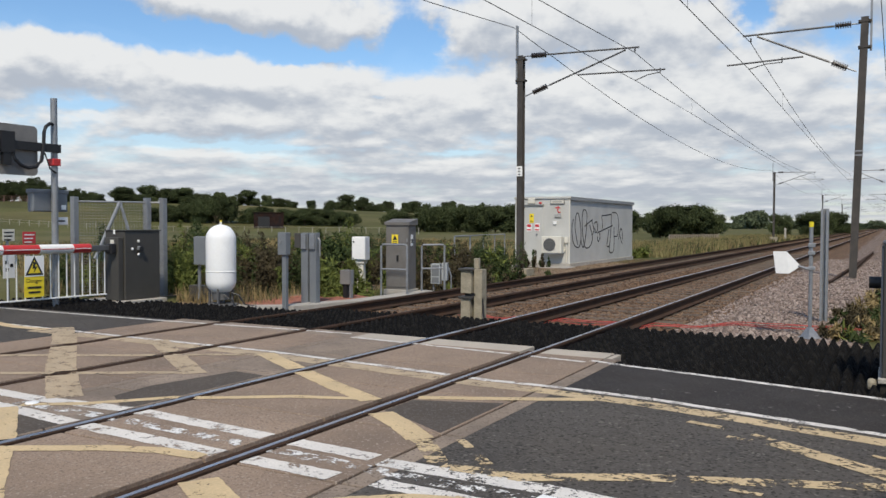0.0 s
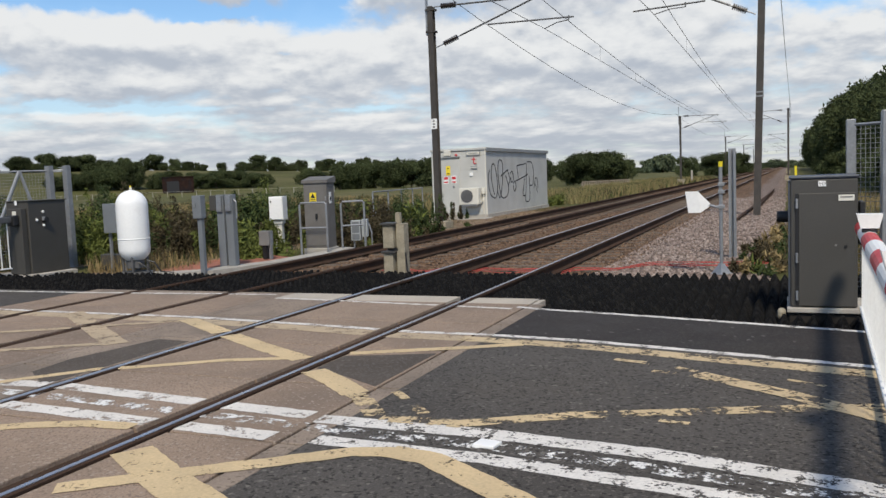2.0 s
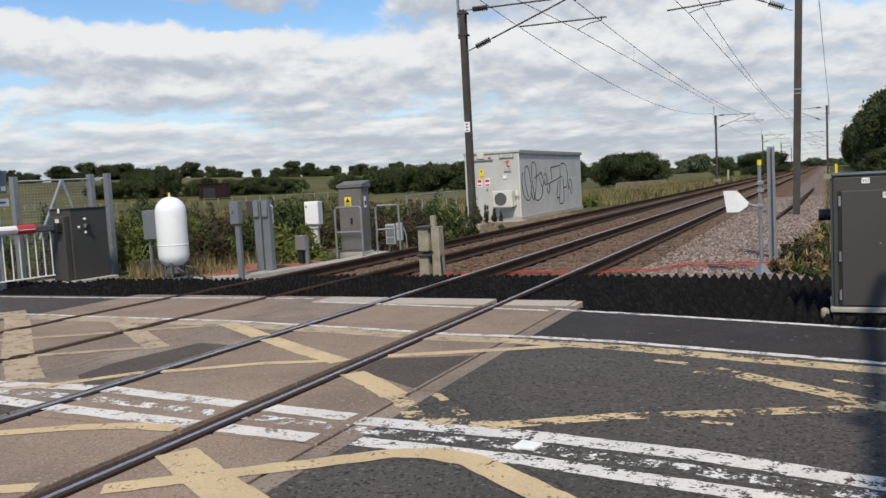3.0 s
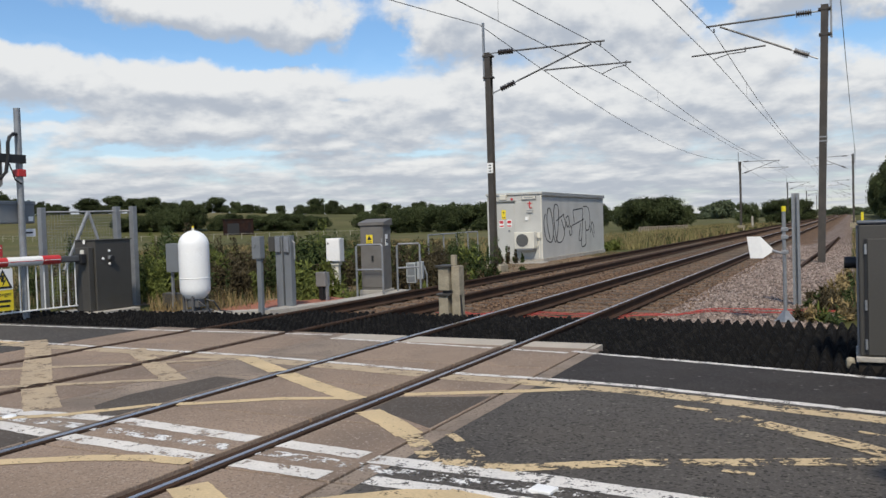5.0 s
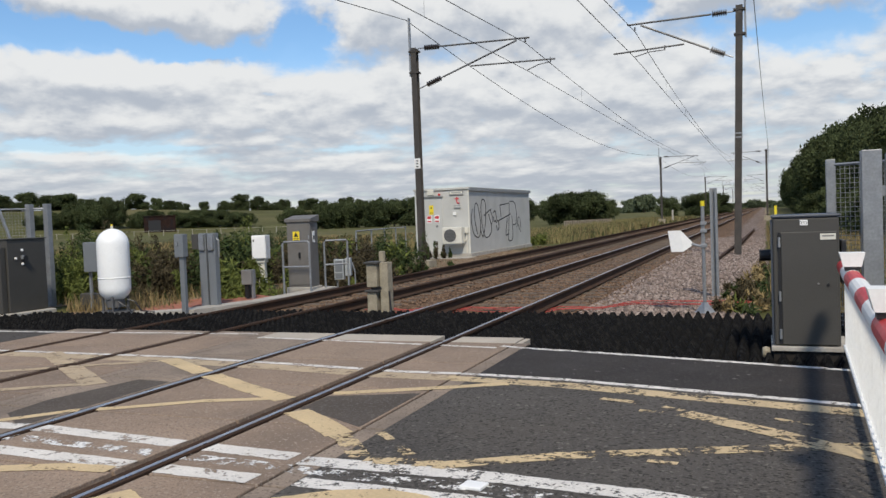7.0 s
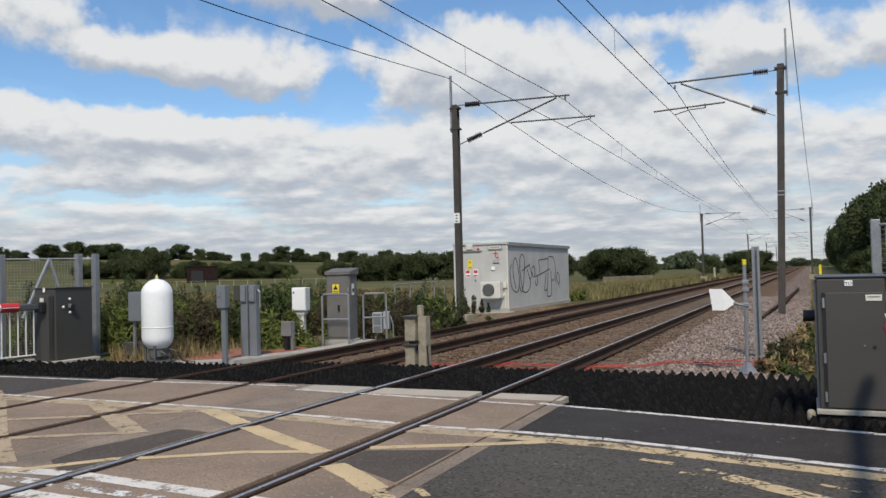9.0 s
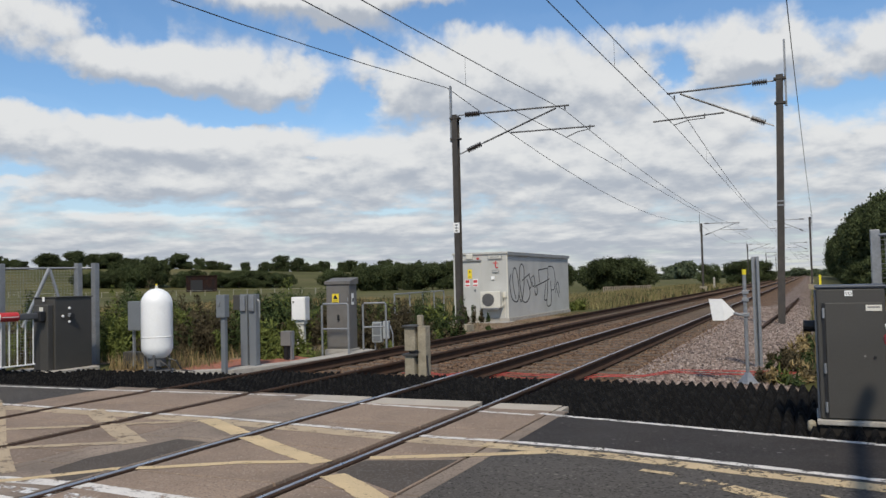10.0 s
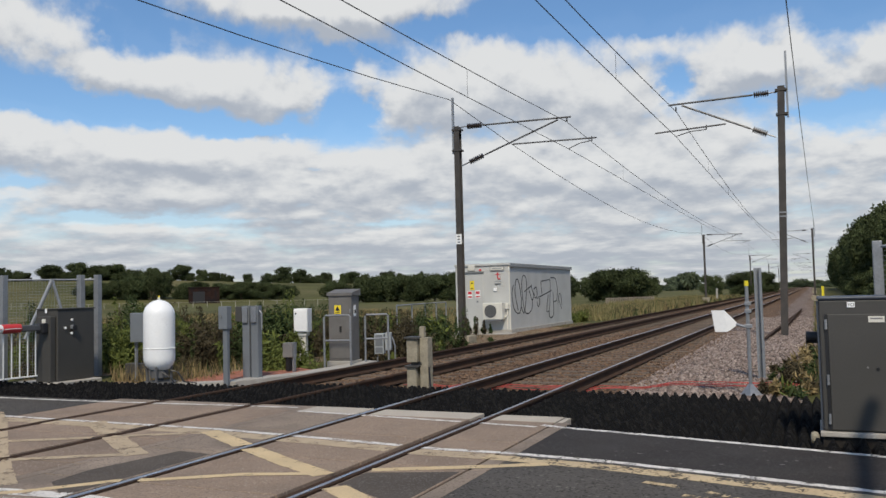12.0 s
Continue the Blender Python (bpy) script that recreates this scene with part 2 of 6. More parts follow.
M = {
    "asphalt": mat("asphalt", (0.080, 0.073, 0.066), 0.85, vary=0.26, scale=0.9, fine=120, bump=0.6, stain=(0.098, 0.088, 0.077), stain_scale=0.7, stain_amount=0.6, chips=((80, (0.125, 0.115, 0.100), 0.20), (60, (0.032, 0.029, 0.026), 0.20), (50, (0.17, 0.155, 0.135), 0.03))),
    "asphalt_patch": mat("asphalt_patch", (0.088, 0.074, 0.062), 0.85, vary=0.15, scale=2, fine=70, bump=0.5, chips=((80, (0.14, 0.125, 0.11), 0.2),)),
    "asphalt_new": mat("asphalt_new", (0.040, 0.036, 0.034), 0.85, vary=0.2, scale=1.4, fine=110, bump=0.5, stain=(0.055, 0.050, 0.046), stain_scale=0.9, stain_amount=0.5, chips=((85, (0.070, 0.064, 0.058), 0.15), (40, (0.16, 0.15, 0.14), 0.006))),
    "deck": mat("deck", (0.285, 0.213, 0.158), 0.85, vary=0.15, scale=1.3, fine=90, bump=0.7, stain=(0.155, 0.122, 0.098), stain_scale=0.9, stain_amount=0.55, rnd=0.06, chips=((90, (0.19, 0.145, 0.112), 0.25), (75, (0.35, 0.285, 0.23), 0.10))),
    "beam": mat("beam", (0.270, 0.215, 0.168), 0.85, vary=0.16, scale=2, fine=60, bump=0.5, stain=(0.14, 0.115, 0.095), stain_scale=1.4, stain_amount=0.55, rnd=0.06, chips=((70, (0.15, 0.12, 0.095), 0.2),)),
    "sill": mat("sill", (0.42, 0.37, 0.30), 0.8, vary=0.12, scale=3, fine=60, bump=0.3),
    "gap": mat("gap", (0.030, 0.027, 0.024), 0.8, vary=0.2, scale=4, fine=40, bump=0.3),
    "rail": mat("rail", (0.055, 0.035, 0.025), 0.9, 0.0, vary=0.2, scale=3, fine=50, bump=0.3, stain=(0.085, 0.045, 0.028), stain_scale=2.5),
    "rail_top": mat("rail_top", (0.42, 0.42, 0.45), 0.30, 0.9, vary=0.10, scale=2, fine=30, bump=0.05),
    "sleeper": mat("sleeper", (0.125, 0.098, 0.075), 0.9, vary=0.2, scale=5, fine=60, bump=0.4, rnd=0.15),
    "ballast": mat("ballast", (0.135, 0.084, 0.052), 0.95, vary=0.42, scale=14, fine=40, bump=1.0, stain=(0.13, 0.085, 0.055), stain_scale=0.9, chips=((17, (0.055, 0.036, 0.025), 0.34), (15, (0.22, 0.155, 0.105), 0.20))),
    "ballast_new": mat("ballast_new", (0.155, 0.118, 0.098), 0.95, vary=0.42, scale=16, fine=44, bump=1.0, stain=(0.25, 0.205, 0.18), stain_scale=9, stain_amount=0.5, chips=((17, (0.055, 0.040, 0.033), 0.30), (15, (0.38, 0.31, 0.27), 0.18))),
    "rubber": mat("rubber", (0.0065, 0.0064, 0.0066), 0.9, vary=0.3, scale=5, fine=40, bump=0.3, stain=(0.030, 0.028, 0.025), stain_scale=14, stain_amount=0.5),
    "grass": mat("grass", (0.084, 0.084, 0.030), 0.95, vary=0.28, scale=0.05, fine=1.5, bump=0.6, stain=(0.150, 0.128, 0.058), stain_scale=0.03, stain_amount=0.7),
    "soil": mat("soil", (0.20, 0.145, 0.095), 0.95, vary=0.3, scale=2.0, fine=25, bump=0.8, stain=(0.09, 0.10, 0.04), stain_scale=0.8),
    "brick_dust": mat("brick_dust", (0.30, 0.115, 0.07), 0.9, vary=0.3, scale=5, fine=30, bump=0.6),
    "concrete": mat("concrete", (0.40, 0.375, 0.33), 0.85, vary=0.15, scale=4, fine=50, bump=0.4, stain=(0.22, 0.19, 0.15), stain_scale=3),
    "stand": mat("stand", (0.10, 0.10, 0.10), 0.6, vary=0.1, scale=5, fine=40, bump=0.1),
    "concrete_old": mat("concrete_old", (0.33, 0.29, 0.21), 0.9, vary=0.2, scale=7, fine=50, bump=0.5, stain=(0.15, 0.13, 0.09), stain_scale=6, stain_amount=0.6),
    "galv": mat("galv", (0.29, 0.30, 0.31), 0.50, 0.55, vary=0.13, scale=9, fine=40, bump=0.08),
    "mast": mat("mast", (0.058, 0.052, 0.047), 0.7, 0.2, vary=0.18, scale=4, fine=40, bump=0.15, stain=(0.10, 0.085, 0.07), stain_scale=3),
    "tube": mat("tube", (0.13, 0.13, 0.13), 0.55, 0.5, vary=0.15, scale=6, fine=40, bump=0.1),
    "insulator": mat("insulator", (0.035, 0.028, 0.026), 0.35, 0.0, vary=0.15, scale=9, fine=40, bump=0.0),
    "wire": mat("wire", (0.05, 0.052, 0.05), 0.6, 0.4, vary=0.1, scale=1, fine=4, bump=0.0),
    "cab_dark": mat("cab_dark", (0.056, 0.053, 0.047), 0.55, 0.0, vary=0.07, scale=3, fine=60, bump=0.05, stain=(0.045, 0.043, 0.038), stain_scale=1.5),
    "cab_blue": mat("cab_blue", (0.052, 0.062, 0.080), 0.5, 0.0, vary=0.07, scale=3, fine=60, bump=0.05),
    "cab_grey": mat("cab_grey", (0.205, 0.198, 0.188), 0.55, 0.0, vary=0.09, scale=3, fine=60, bump=0.06, stain=(0.14, 0.13, 0.12), stain_scale=4),
    "cab_brown": mat("cab_brown", (0.150, 0.142, 0.130), 0.6, vary=0.10, scale=3, fine=60, bump=0.06, stain=(0.11, 0.098, 0.085), stain_scale=4),
    "box_pale": mat("box_pale", (0.36, 0.385, 0.39), 0.5, vary=0.06, scale=4, fine=50, bump=0.05),
    "box_blue": mat("box_blue", (0.165, 0.18, 0.192), 0.5, 0.0, vary=0.08, scale=4, fine=50, bump=0.05),
    "hut": mat("hut", (0.50, 0.50, 0.47), 0.6, 0.0, vary=0.06, scale=1.5, fine=30, bump=0.05, stain=(0.40, 0.40, 0.37), stain_scale=0.9),
    "hut_trim": mat("hut_trim", (0.27, 0.28, 0.28), 0.6, vary=0.08, scale=3, fine=30, bump=0.05),
    "cream": mat("cream", (0.66, 0.64, 0.56), 0.5, vary=0.06, scale=3, fine=30, bump=0.05),
    "white": mat("white", (0.82, 0.82, 0.80), 0.42, vary=0.035, scale=2, fine=30, bump=0.03),
    "tank": mat("tank", (0.86, 0.87, 0.86), 0.32, vary=0.03, scale=2, fine=30, bump=0.02),
    "bar_white": mat("bar_white", (0.80, 0.80, 0.77), 0.5, vary=0.05, scale=3, fine=30, bump=0.03),
    "red": mat("red", (0.52, 0.035, 0.035), 0.5, vary=0.08, scale=4, fine=30, bump=0.03),
    "sign_red": mat("sign_red", (0.55, 0.04, 0.05), 0.5, vary=0.05, scale=4, fine=30, bump=0.0),
    "sign_yellow": mat("sign_yellow", (0.80, 0.62, 0.03), 0.5, vary=0.05, scale=4, fine=30, bump=0.0),
    "sign_blue": mat("sign_blue", (0.03, 0.16, 0.46), 0.5, vary=0.05, scale=4, fine=30, bump=0.0),
    "black": mat("black", (0.014, 0.014, 0.015), 0.5, vary=0.15, scale=6, fine=30, bump=0.05),
    "graffiti": mat("graffiti", (0.03, 0.03, 0.03), 0.6, vary=0.15, scale=6, fine=30, bump=0.0),
    "yellow_cap": mat("yellow_cap", (0.75, 0.62, 0.02), 0.5, vary=0.05, scale=4, fine=30, bump=0.0),
    "cable_red": mat("cable_red", (0.40, 0.055, 0.045), 0.6, vary=0.15, scale=6, fine=30, bump=0.0),
    "fence_brown": mat("fence_brown", (0.17, 0.105, 0.075), 0.85, vary=0.2, scale=2, fine=20, bump=0.2),
    "wood": mat("wood", (0.30, 0.25, 0.19), 0.85, vary=0.2, scale=6, fine=60, bump=0.3),
    "shed": mat("shed", (0.026, 0.014, 0.011), 0.85, vary=0.3, scale=1.5, fine=10, bump=0.3, stain=(0.015, 0.015, 0.018), stain_scale=0.6, stain_amount=0.8),
    "bark": mat("bark", (0.10, 0.08, 0.06), 0.95, vary=0.25, scale=3, fine=20, bump=0.6),
    "leaf": mat("leaf", (0.054, 0.068, 0.029), 0.85, vary=0.45, scale=0.6, fine=6, bump=0.0, rnd=0.25),
    # paler, greyer copy of leaf: distance haze put into the colour
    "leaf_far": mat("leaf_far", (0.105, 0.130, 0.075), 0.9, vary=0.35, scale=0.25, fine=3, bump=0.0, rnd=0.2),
    "weed": mat("weed", (0.050, 0.070, 0.025), 0.75, vary=0.45, scale=1.6, fine=12, bump=0.0),
    "weed_dark": mat("weed_dark", (0.068, 0.056, 0.032), 0.8, vary=0.45, scale=1.6, fine=12, bump=0.0),
    "weed_bright": mat("weed_bright", (0.120, 0.142, 0.038), 0.75, vary=0.35, scale=1.6, fine=12, bump=0.0),
    "straw_dark": mat("straw_dark", (0.215, 0.190, 0.085), 0.85, vary=0.35, scale=2.0, fine=12, bump=0.0),
    "dry": mat("dry", (0.25, 0.19, 0.092), 0.85, vary=0.35, scale=2.0, fine=12, bump=0.0),
    "stone_a": mat("stone_a", (0.188, 0.124, 0.079), 0.95, vary=0.25, scale=9, fine=40, bump=0.3),
    "stone_b": mat("stone_b", (0.080, 0.050, 0.034), 0.95, vary=0.25, scale=9, fine=40, bump=0.3),
    "stone_c": mat("stone_c", (0.148, 0.088, 0.050), 0.95, vary=0.25, scale=9, fine=40, bump=0.3),
    "stone_d": mat("stone_d", (0.306, 0.248, 0.211), 0.95, vary=0.25, scale=9, fine=40, bump=0.3),
    "stone_e": mat("stone_e", (0.128, 0.098, 0.083), 0.95, vary=0.25, scale=9, fine=40, bump=0.3),
    "stone_f": mat("stone_f", (0.230, 0.174, 0.145), 0.95, vary=0.25, scale=9, fine=40, bump=0.3),
    "white_tape": mat("white_tape", (0.36, 0.34, 0.28), 0.8, vary=0.1, scale=4, fine=30, bump=0.0),
    "shed_red": mat("shed_red", (0.22, 0.03, 0.03), 0.8, vary=0.2, scale=1, fine=10, bump=0.1),
    "paint_white": worn_paint("paint_white", (0.65, 0.62, 0.57), 0.45, 9.0),
    "paint_white_deck": worn_paint("paint_white_deck", (0.64, 0.605, 0.55), 0.435, 6.0),
    "paint_white_worn": worn_paint("paint_white_worn", (0.70, 0.69, 0.66), 0.53, 7.0),
    "paint_yellow": worn_paint("paint_yellow", (0.56, 0.425, 0.240), 0.40, 9.0),
    "paint_yellow_worn": worn_paint("paint_yellow_worn", (0.52, 0.40, 0.230), 0.485, 6.0),
    "paint_yellow_mid": worn_paint("paint_yellow_mid", (0.50, 0.385, 0.225), 0.455, 5.0),
    "paint_yellow_faded": worn_paint("paint_yellow_faded", (0.42, 0.325, 0.210), 0.43, 6.0),
}
for k in ("rubber", "grass", "soil", "ballast", "ballast_new", "leaf", "leaf_far", "weed", "weed_dark", "weed_bright", "dry", "straw_dark", "asphalt", "asphalt_new", "asphalt_patch", "gap", "rail", "sleeper", "shed", "deck", "beam"):
    gloss(M[k], 0.12)

# ---------------------------------------------------------------- building helpers


def finish(name, bm, material, smooth=False):
    me = bpy.data.meshes.new(name)
    bmesh.ops.recalc_face_normals(bm, faces=bm.faces)
    bm.to_mesh(me)
    bm.free()
    for m in material if isinstance(material, (list, tuple)) else (material,):
        me.materials.append(M[m])
    if smooth:
        for p in me.polygons:
            p.use_smooth = True
    return me


def part(name, bm, material, parent, label="", smooth=False):
    ob = new(name, finish(name, bm, material, smooth))
    ob.parent = parent
    return tagged(ob, label)


def thing(name, label, category, at=(0, 0, 0), rz=0.0, group="", kind=""):
    ob = new(name)
    ob.matrix_world = pose(*at, 0, 0, rz)
    ob.empty_display_size = 0.1
    return tagged(ob, label, category, group, kind)


def solo(name, bm, material, label, category="", kind="", group="", smooth=False, at=None):
    ob = new(name, finish(name, bm, material, smooth))
    if at is not None:
        ob.matrix_world = at
    return tagged(ob, label, category, group, kind)


def box(x0, x1, y0, y1, z0, z1, bevel=0.0, bm=None):
    own = bmesh.new()
    bmesh.ops.create_cube(own, size=1, matrix=Matrix.LocRotScale(((x0 + x1) / 2, (y0 + y1) / 2, (z0 + z1) / 2), None, (abs(x1 - x0), abs(y1 - y0), abs(z1 - z0))))
    if bevel:
        bmesh.ops.bevel(own, geom=own.edges[:], offset=bevel, segments=2, affect="EDGES", profile=0.5)
    if bm is None:
        return own
    return merge(bm, own)


def merge(bm, other):
    me = bpy.data.meshes.new("tmp")
    other.to_mesh(me)
    other.free()
    bm.from_mesh(me)
    bpy.data.meshes.remove(me)
    return bm


def tube(points, radius, sides=8, bm=None, radii=None):
    """A round bar through the points."""
    own = bm or bmesh.new()
    pts = [Vector(p) for p in points]
    rings = []
    for i, p in enumerate(pts):
        d = (pts[min(i + 1, len(pts) - 1)] - pts[max(i - 1, 0)]).normalized()
        a = d.cross(Vector((0, 0, 1)) if abs(d.z) < 0.9 else Vector((1, 0, 0))).normalized()
        b = d.cross(a)
        r = radii[i] if radii else radius
        rings.append([own.verts.new(p + r * (math.cos(k * math.tau / sides) * a + math.sin(k * math.tau / sides) * b)) for k in range(sides)])
    for u, v in zip(rings, rings[1:]):
        for k in range(sides):
            own.faces.new((u[k], u[(k + 1) % sides], v[(k + 1) % sides], v[k]))
    own.faces.new(rings[0][::-1])
    own.faces.new(rings[-1])
    return own


def lathe(profile, sides=32, bm=None):
    """A turned solid from (radius, height) pairs."""
    own = bm or bmesh.new()
    rings = [[own.verts.new((r * math.cos(k * math.tau / sides), r * math.sin(k * math.tau / sides), z)) for k in range(sides)] for r, z in profile]
    for u, v in zip(rings, rings[1:]):
        for k in range(sides):
            own.faces.new((u[k], u[(k + 1) % sides], v[(k + 1) % sides], v[k]))
    own.faces.new(rings[0][::-1])
    own.faces.new(rings[-1])
    return own


def sheet(outline, z, bm=None):
    own = bm or bmesh.new()
    own.faces.new([own.verts.new((x, y, z)) for x, y in outline])
    return own


def slab(outline, z0, z1, bm=None):
    own = bm or bmesh.new()
    lo = [own.verts.new((x, y, z0)) for x, y in outline]
    hi = [own.verts.new((x, y, z1)) for x, y in outline]
    n = len(lo)
    own.faces.new(hi)
    own.faces.new(lo[::-1])
    for k in range(n):
        own.faces.new((lo[k], lo[(k + 1) % n], hi[(k + 1) % n], hi[k]))
    return own


def smoothstep(a, b, x):
    t = min(max((x - a) / (b - a), 0), 1)
    return t * t * (3 - 2 * t)


R1, R2, R3, R4 = 0.0, -1.505, -3.30, -4.83
EYE = Vector((3.3, -8.62, 1.36))


def far_edge(x):
    """Far edge of the road where the rubber guards begin."""
    if x < -2.4:
        return -0.02
    if x < 0.9:
        return 0.05
    return -0.60 - 0.255 * (x - 0.95)


def ground_z(x, y):
    r, az = math.hypot(x - EYE.x, y - EYE.y), math.degrees(math.atan2(EYE.x - x, y - EYE.y))
    near = -0.10 - 0.30 * smoothstep(8, 16, y)
    bed = smoothstep(1.6, 0.6, abs(x + 2.4) - 3.1)
    z = near * (1 - bed) + (-0.42) * bed
    hill = smoothstep(205, 345, r) * smoothstep(8, 28, az) * smoothstep(130, 95, az)
    z += hill * (6.8 + 3.4 * smoothstep(28, 46, az))
    z += smoothstep(60, 400, r) * 1.2 * (noise.noise(Vector((x * 0.006, y * 0.006, 0)))) * (0.3 + hill)
    if -20 < x < 30:
        z = min(z, -0.32 + 0.22 * smoothstep(1.5, 2.5, y)) if x < 5.2 else min(z, -0.10) if y < 1.5 else z
    return z


# ---------------------------------------------------------------- ground
def graded(lo, hi, centre, fine, reach, grow):
    out = []
    for sign, end in ((-1, lo), (1, hi)):
        v, step = centre, fine
        while (v - end) * sign < 0:
            v += sign * step
            if abs(v - centre) > reach:
                step *= grow
            out.append(max(min(v, hi), lo))
    return sorted(set(round(v, 3) for v in out + [centre]))


xs, ys = graded(-2500, 2500, -2.0, 0.7, 14, 1.12), graded(-1500, 3500, 6.0, 0.9, 16, 1.12)
bm = bmesh.new()
grid = [[bm.verts.new((x, y, ground_z(x, y))) for x in xs] for y in ys]
for j in range(len(ys) - 1):
    for i in range(len(xs) - 1):
        bm.faces.new((grid[j][i], grid[j][i + 1], grid[j + 1][i + 1], grid[j + 1][i]))
solo("ground", bm, "grass", "dry summer pasture rising to a low hill", "ground", "structure", smooth=True)

# bare earth beside the line
bm = bmesh.new()
for j in range(40):
    for i in range(10):
        x0, x1, y0, y1 = -10.5 + i * 0.56, -10.5 + (i + 1) * 0.56, 1.8 + j * 0.7, 1.8 + (j + 1) * 0.7
        if noise.noise(Vector((x0 * 0.5, y0 * 0.35, 4))) > -0.25 or x0 > -7.5:
            bm.faces.new([bm.verts.new((x, y, ground_z(x, y) + 0.012)) for x, y in ((x0, y0), (x1, y0), (x1, y1), (x0, y1))])
bmesh.ops.remove_doubles(bm, verts=bm.verts, dist=0.001)
solo("trackside_earth", bm, "soil", "bare brown trackside earth with sparse growth", "ground", "structure", smooth=True)


def ballast_z(x, y):
    c = max(0.0, 1 - abs(x + 0.75) / 2.0), max(0.0, 1 - abs(x + 4.07) / 2.0)
    z = -0.20 - 0.06 * smoothstep(-1.9, -2.4, x) * smoothstep(-2.9, -2.4, x)
    if x < -5.6:
        z -= 0.42 * smoothstep(-5.6, -6.9, x)
    if x > 0.9:
        z += 0.09 * smoothstep(0.8, 1.5, x) * smoothstep(26, 12, y) - 0.30 * smoothstep(2.9, 3.8, x) * smoothstep(4, 10, y) - 0.1 * smoothstep(2.9, 3.6, x)
    return z


def ballast_sheet(x0, x1, y0, y1, step, rough):
    bm = bmesh.new()
    nx, ny = int((x1 - x0) / step), int((y1 - y0) / step)
    rows = []
    for j in range(ny + 1):
        row = []
        for i in range(nx + 1):
            x, y = x0 + (x1 - x0) * i / nx, y0 + (y1 - y0) * j / ny
            row.append(bm.verts.new((x + random.uniform(-1, 1) * step * 0.3 * (0 < i < nx), y + random.uniform(-1, 1) * step * 0.3 * (0 < j < ny), ballast_z(x, y) + random.uniform(-rough, rough))))
        rows.append(row)
    for j in range(ny):
        for i in range(nx):
            f = bm.faces.new((rows[j][i], rows[j][i + 1], rows[j + 1][i + 1], rows[j + 1][i]))
            f.material_index = 1 if (rows[j][i].co.x > 0.95) else 0
    return bm


solo("ballast_bed", ballast_sheet(-6.9, 3.7, 2.4, 24.0, 0.075, 0.018), ["ballast", "ballast_new"], "brown stone ballast between and beside the rails", "ballast", "structure")
solo("ballast_far", ballast_sheet(-6.9, 3.7, 24.0, 700.0, 1.06, 0.02), ["ballast", "ballast_new"], "brown stone ballast along the distant line", "ballast", "structure")

# ---------------------------------------------------------------- road
PANEL_END = -0.02
bm = bmesh.new()
slab([(0.97, far_edge(0.97)), (4.5, far_edge(4.5)), (9, -3.2), (40, -14), (40, -30), (0.97, -30)][::-1], -0.30, 0.0, bm)
slab([(-5.62, -0.02), (-5.62, -30), (-60, -30), (-60, 0.4), (-12, -0.05)], -0.30, 0.0, bm)
solo("road", bm, "asphalt", "worn dark asphalt road either side of the crossing", "road", "structure")
bm = box(-5.64, 0.98, -30, -0.06, -0.30, -0.07)
solo("crossing_base", bm, "gap", "dark gaps and base beneath the crossing deck", "road base", "structure")

# ---------------------------------------------------------------- rails
def rail_section():
    return [(-0.07, -0.159), (0.07, -0.159), (0.07, -0.148), (0.012, -0.125), (0.010, -0.045), (0.036, -0.030), (0.036, -0.006), (0.028, 0.0), (-0.028, 0.0), (-0.036, -0.006), (-0.036, -0.030), (-0.010, -0.045), (-0.012, -0.125), (-0.07, -0.148)]


def rail(name, x, y0, y1, label, z=0.0, angle=0.0, at=None):
    bm = bmesh.new()
    cuts = [y0] + [v for v in (-10, 0, 10, 30, 80, 200) if y0 < v < y1] + [y1]
    rings = [[bm.verts.new((px, y, pz)) for px, pz in rail_section()] for y in cuts]
    for u, v in zip(rings, rings[1:]):
        for k in range(len(u)):
            bm.faces.new((u[k], u[(k + 1) % len(u)], v[(k + 1) % len(u)], v[k]))
    bm.faces.new(rings[0])
    bm.faces.new(rings[-1][::-1])
    ob = solo(name, bm, "rail", label, "rail", group="railway rails", at=pose(x, 0, z) if at is None else at)
    return ob


for x in (R1, R2, R3, R4):
    r = rail("rail", x, -40, 700, "rusty-sided steel rail with a polished running surface")
    w = {R1: 0.017, R2: 0.026}.get(x, 0.012)
    bm = box(-w, w, -40, 700, 0.0, 0.004)
    part("running_surface", bm, "rail_top" if x in (R1, R2) else "rail", r, "polished steel top")

# ---------------------------------------------------------------- overhead line
def wire(name, points, radius, label, sag=0.0):
    pts = []
    for a, b in zip(points, points[1:]):
        a, b = Vector(a), Vector(b)
        for k in range(12):
            f = k / 12
            pts.append(a.lerp(b, f) - Vector((0, 0, 4 * sag * f * (1 - f))))
    pts.append(Vector(points[-1]))
    return solo(name, tube(pts, radius, 5), "wire", label, "wire", group="overhead wires")


def insulator(parent, a, b):
    a, b = Vector(a), Vector(b)
    d = (b - a)
    pts, radii = [], []
    n = 7
    for k in range(n):
        for f, r in ((0.05, 0.04), (0.25, 0.095), (0.55, 0.095), (0.8, 0.04)):
            pts.append(a + d * ((k + f) / n))
            radii.append(r)
    part("insulator", tube(pts, 0.05, 10, radii=radii), "insulator", parent, "dark ribbed insulator")


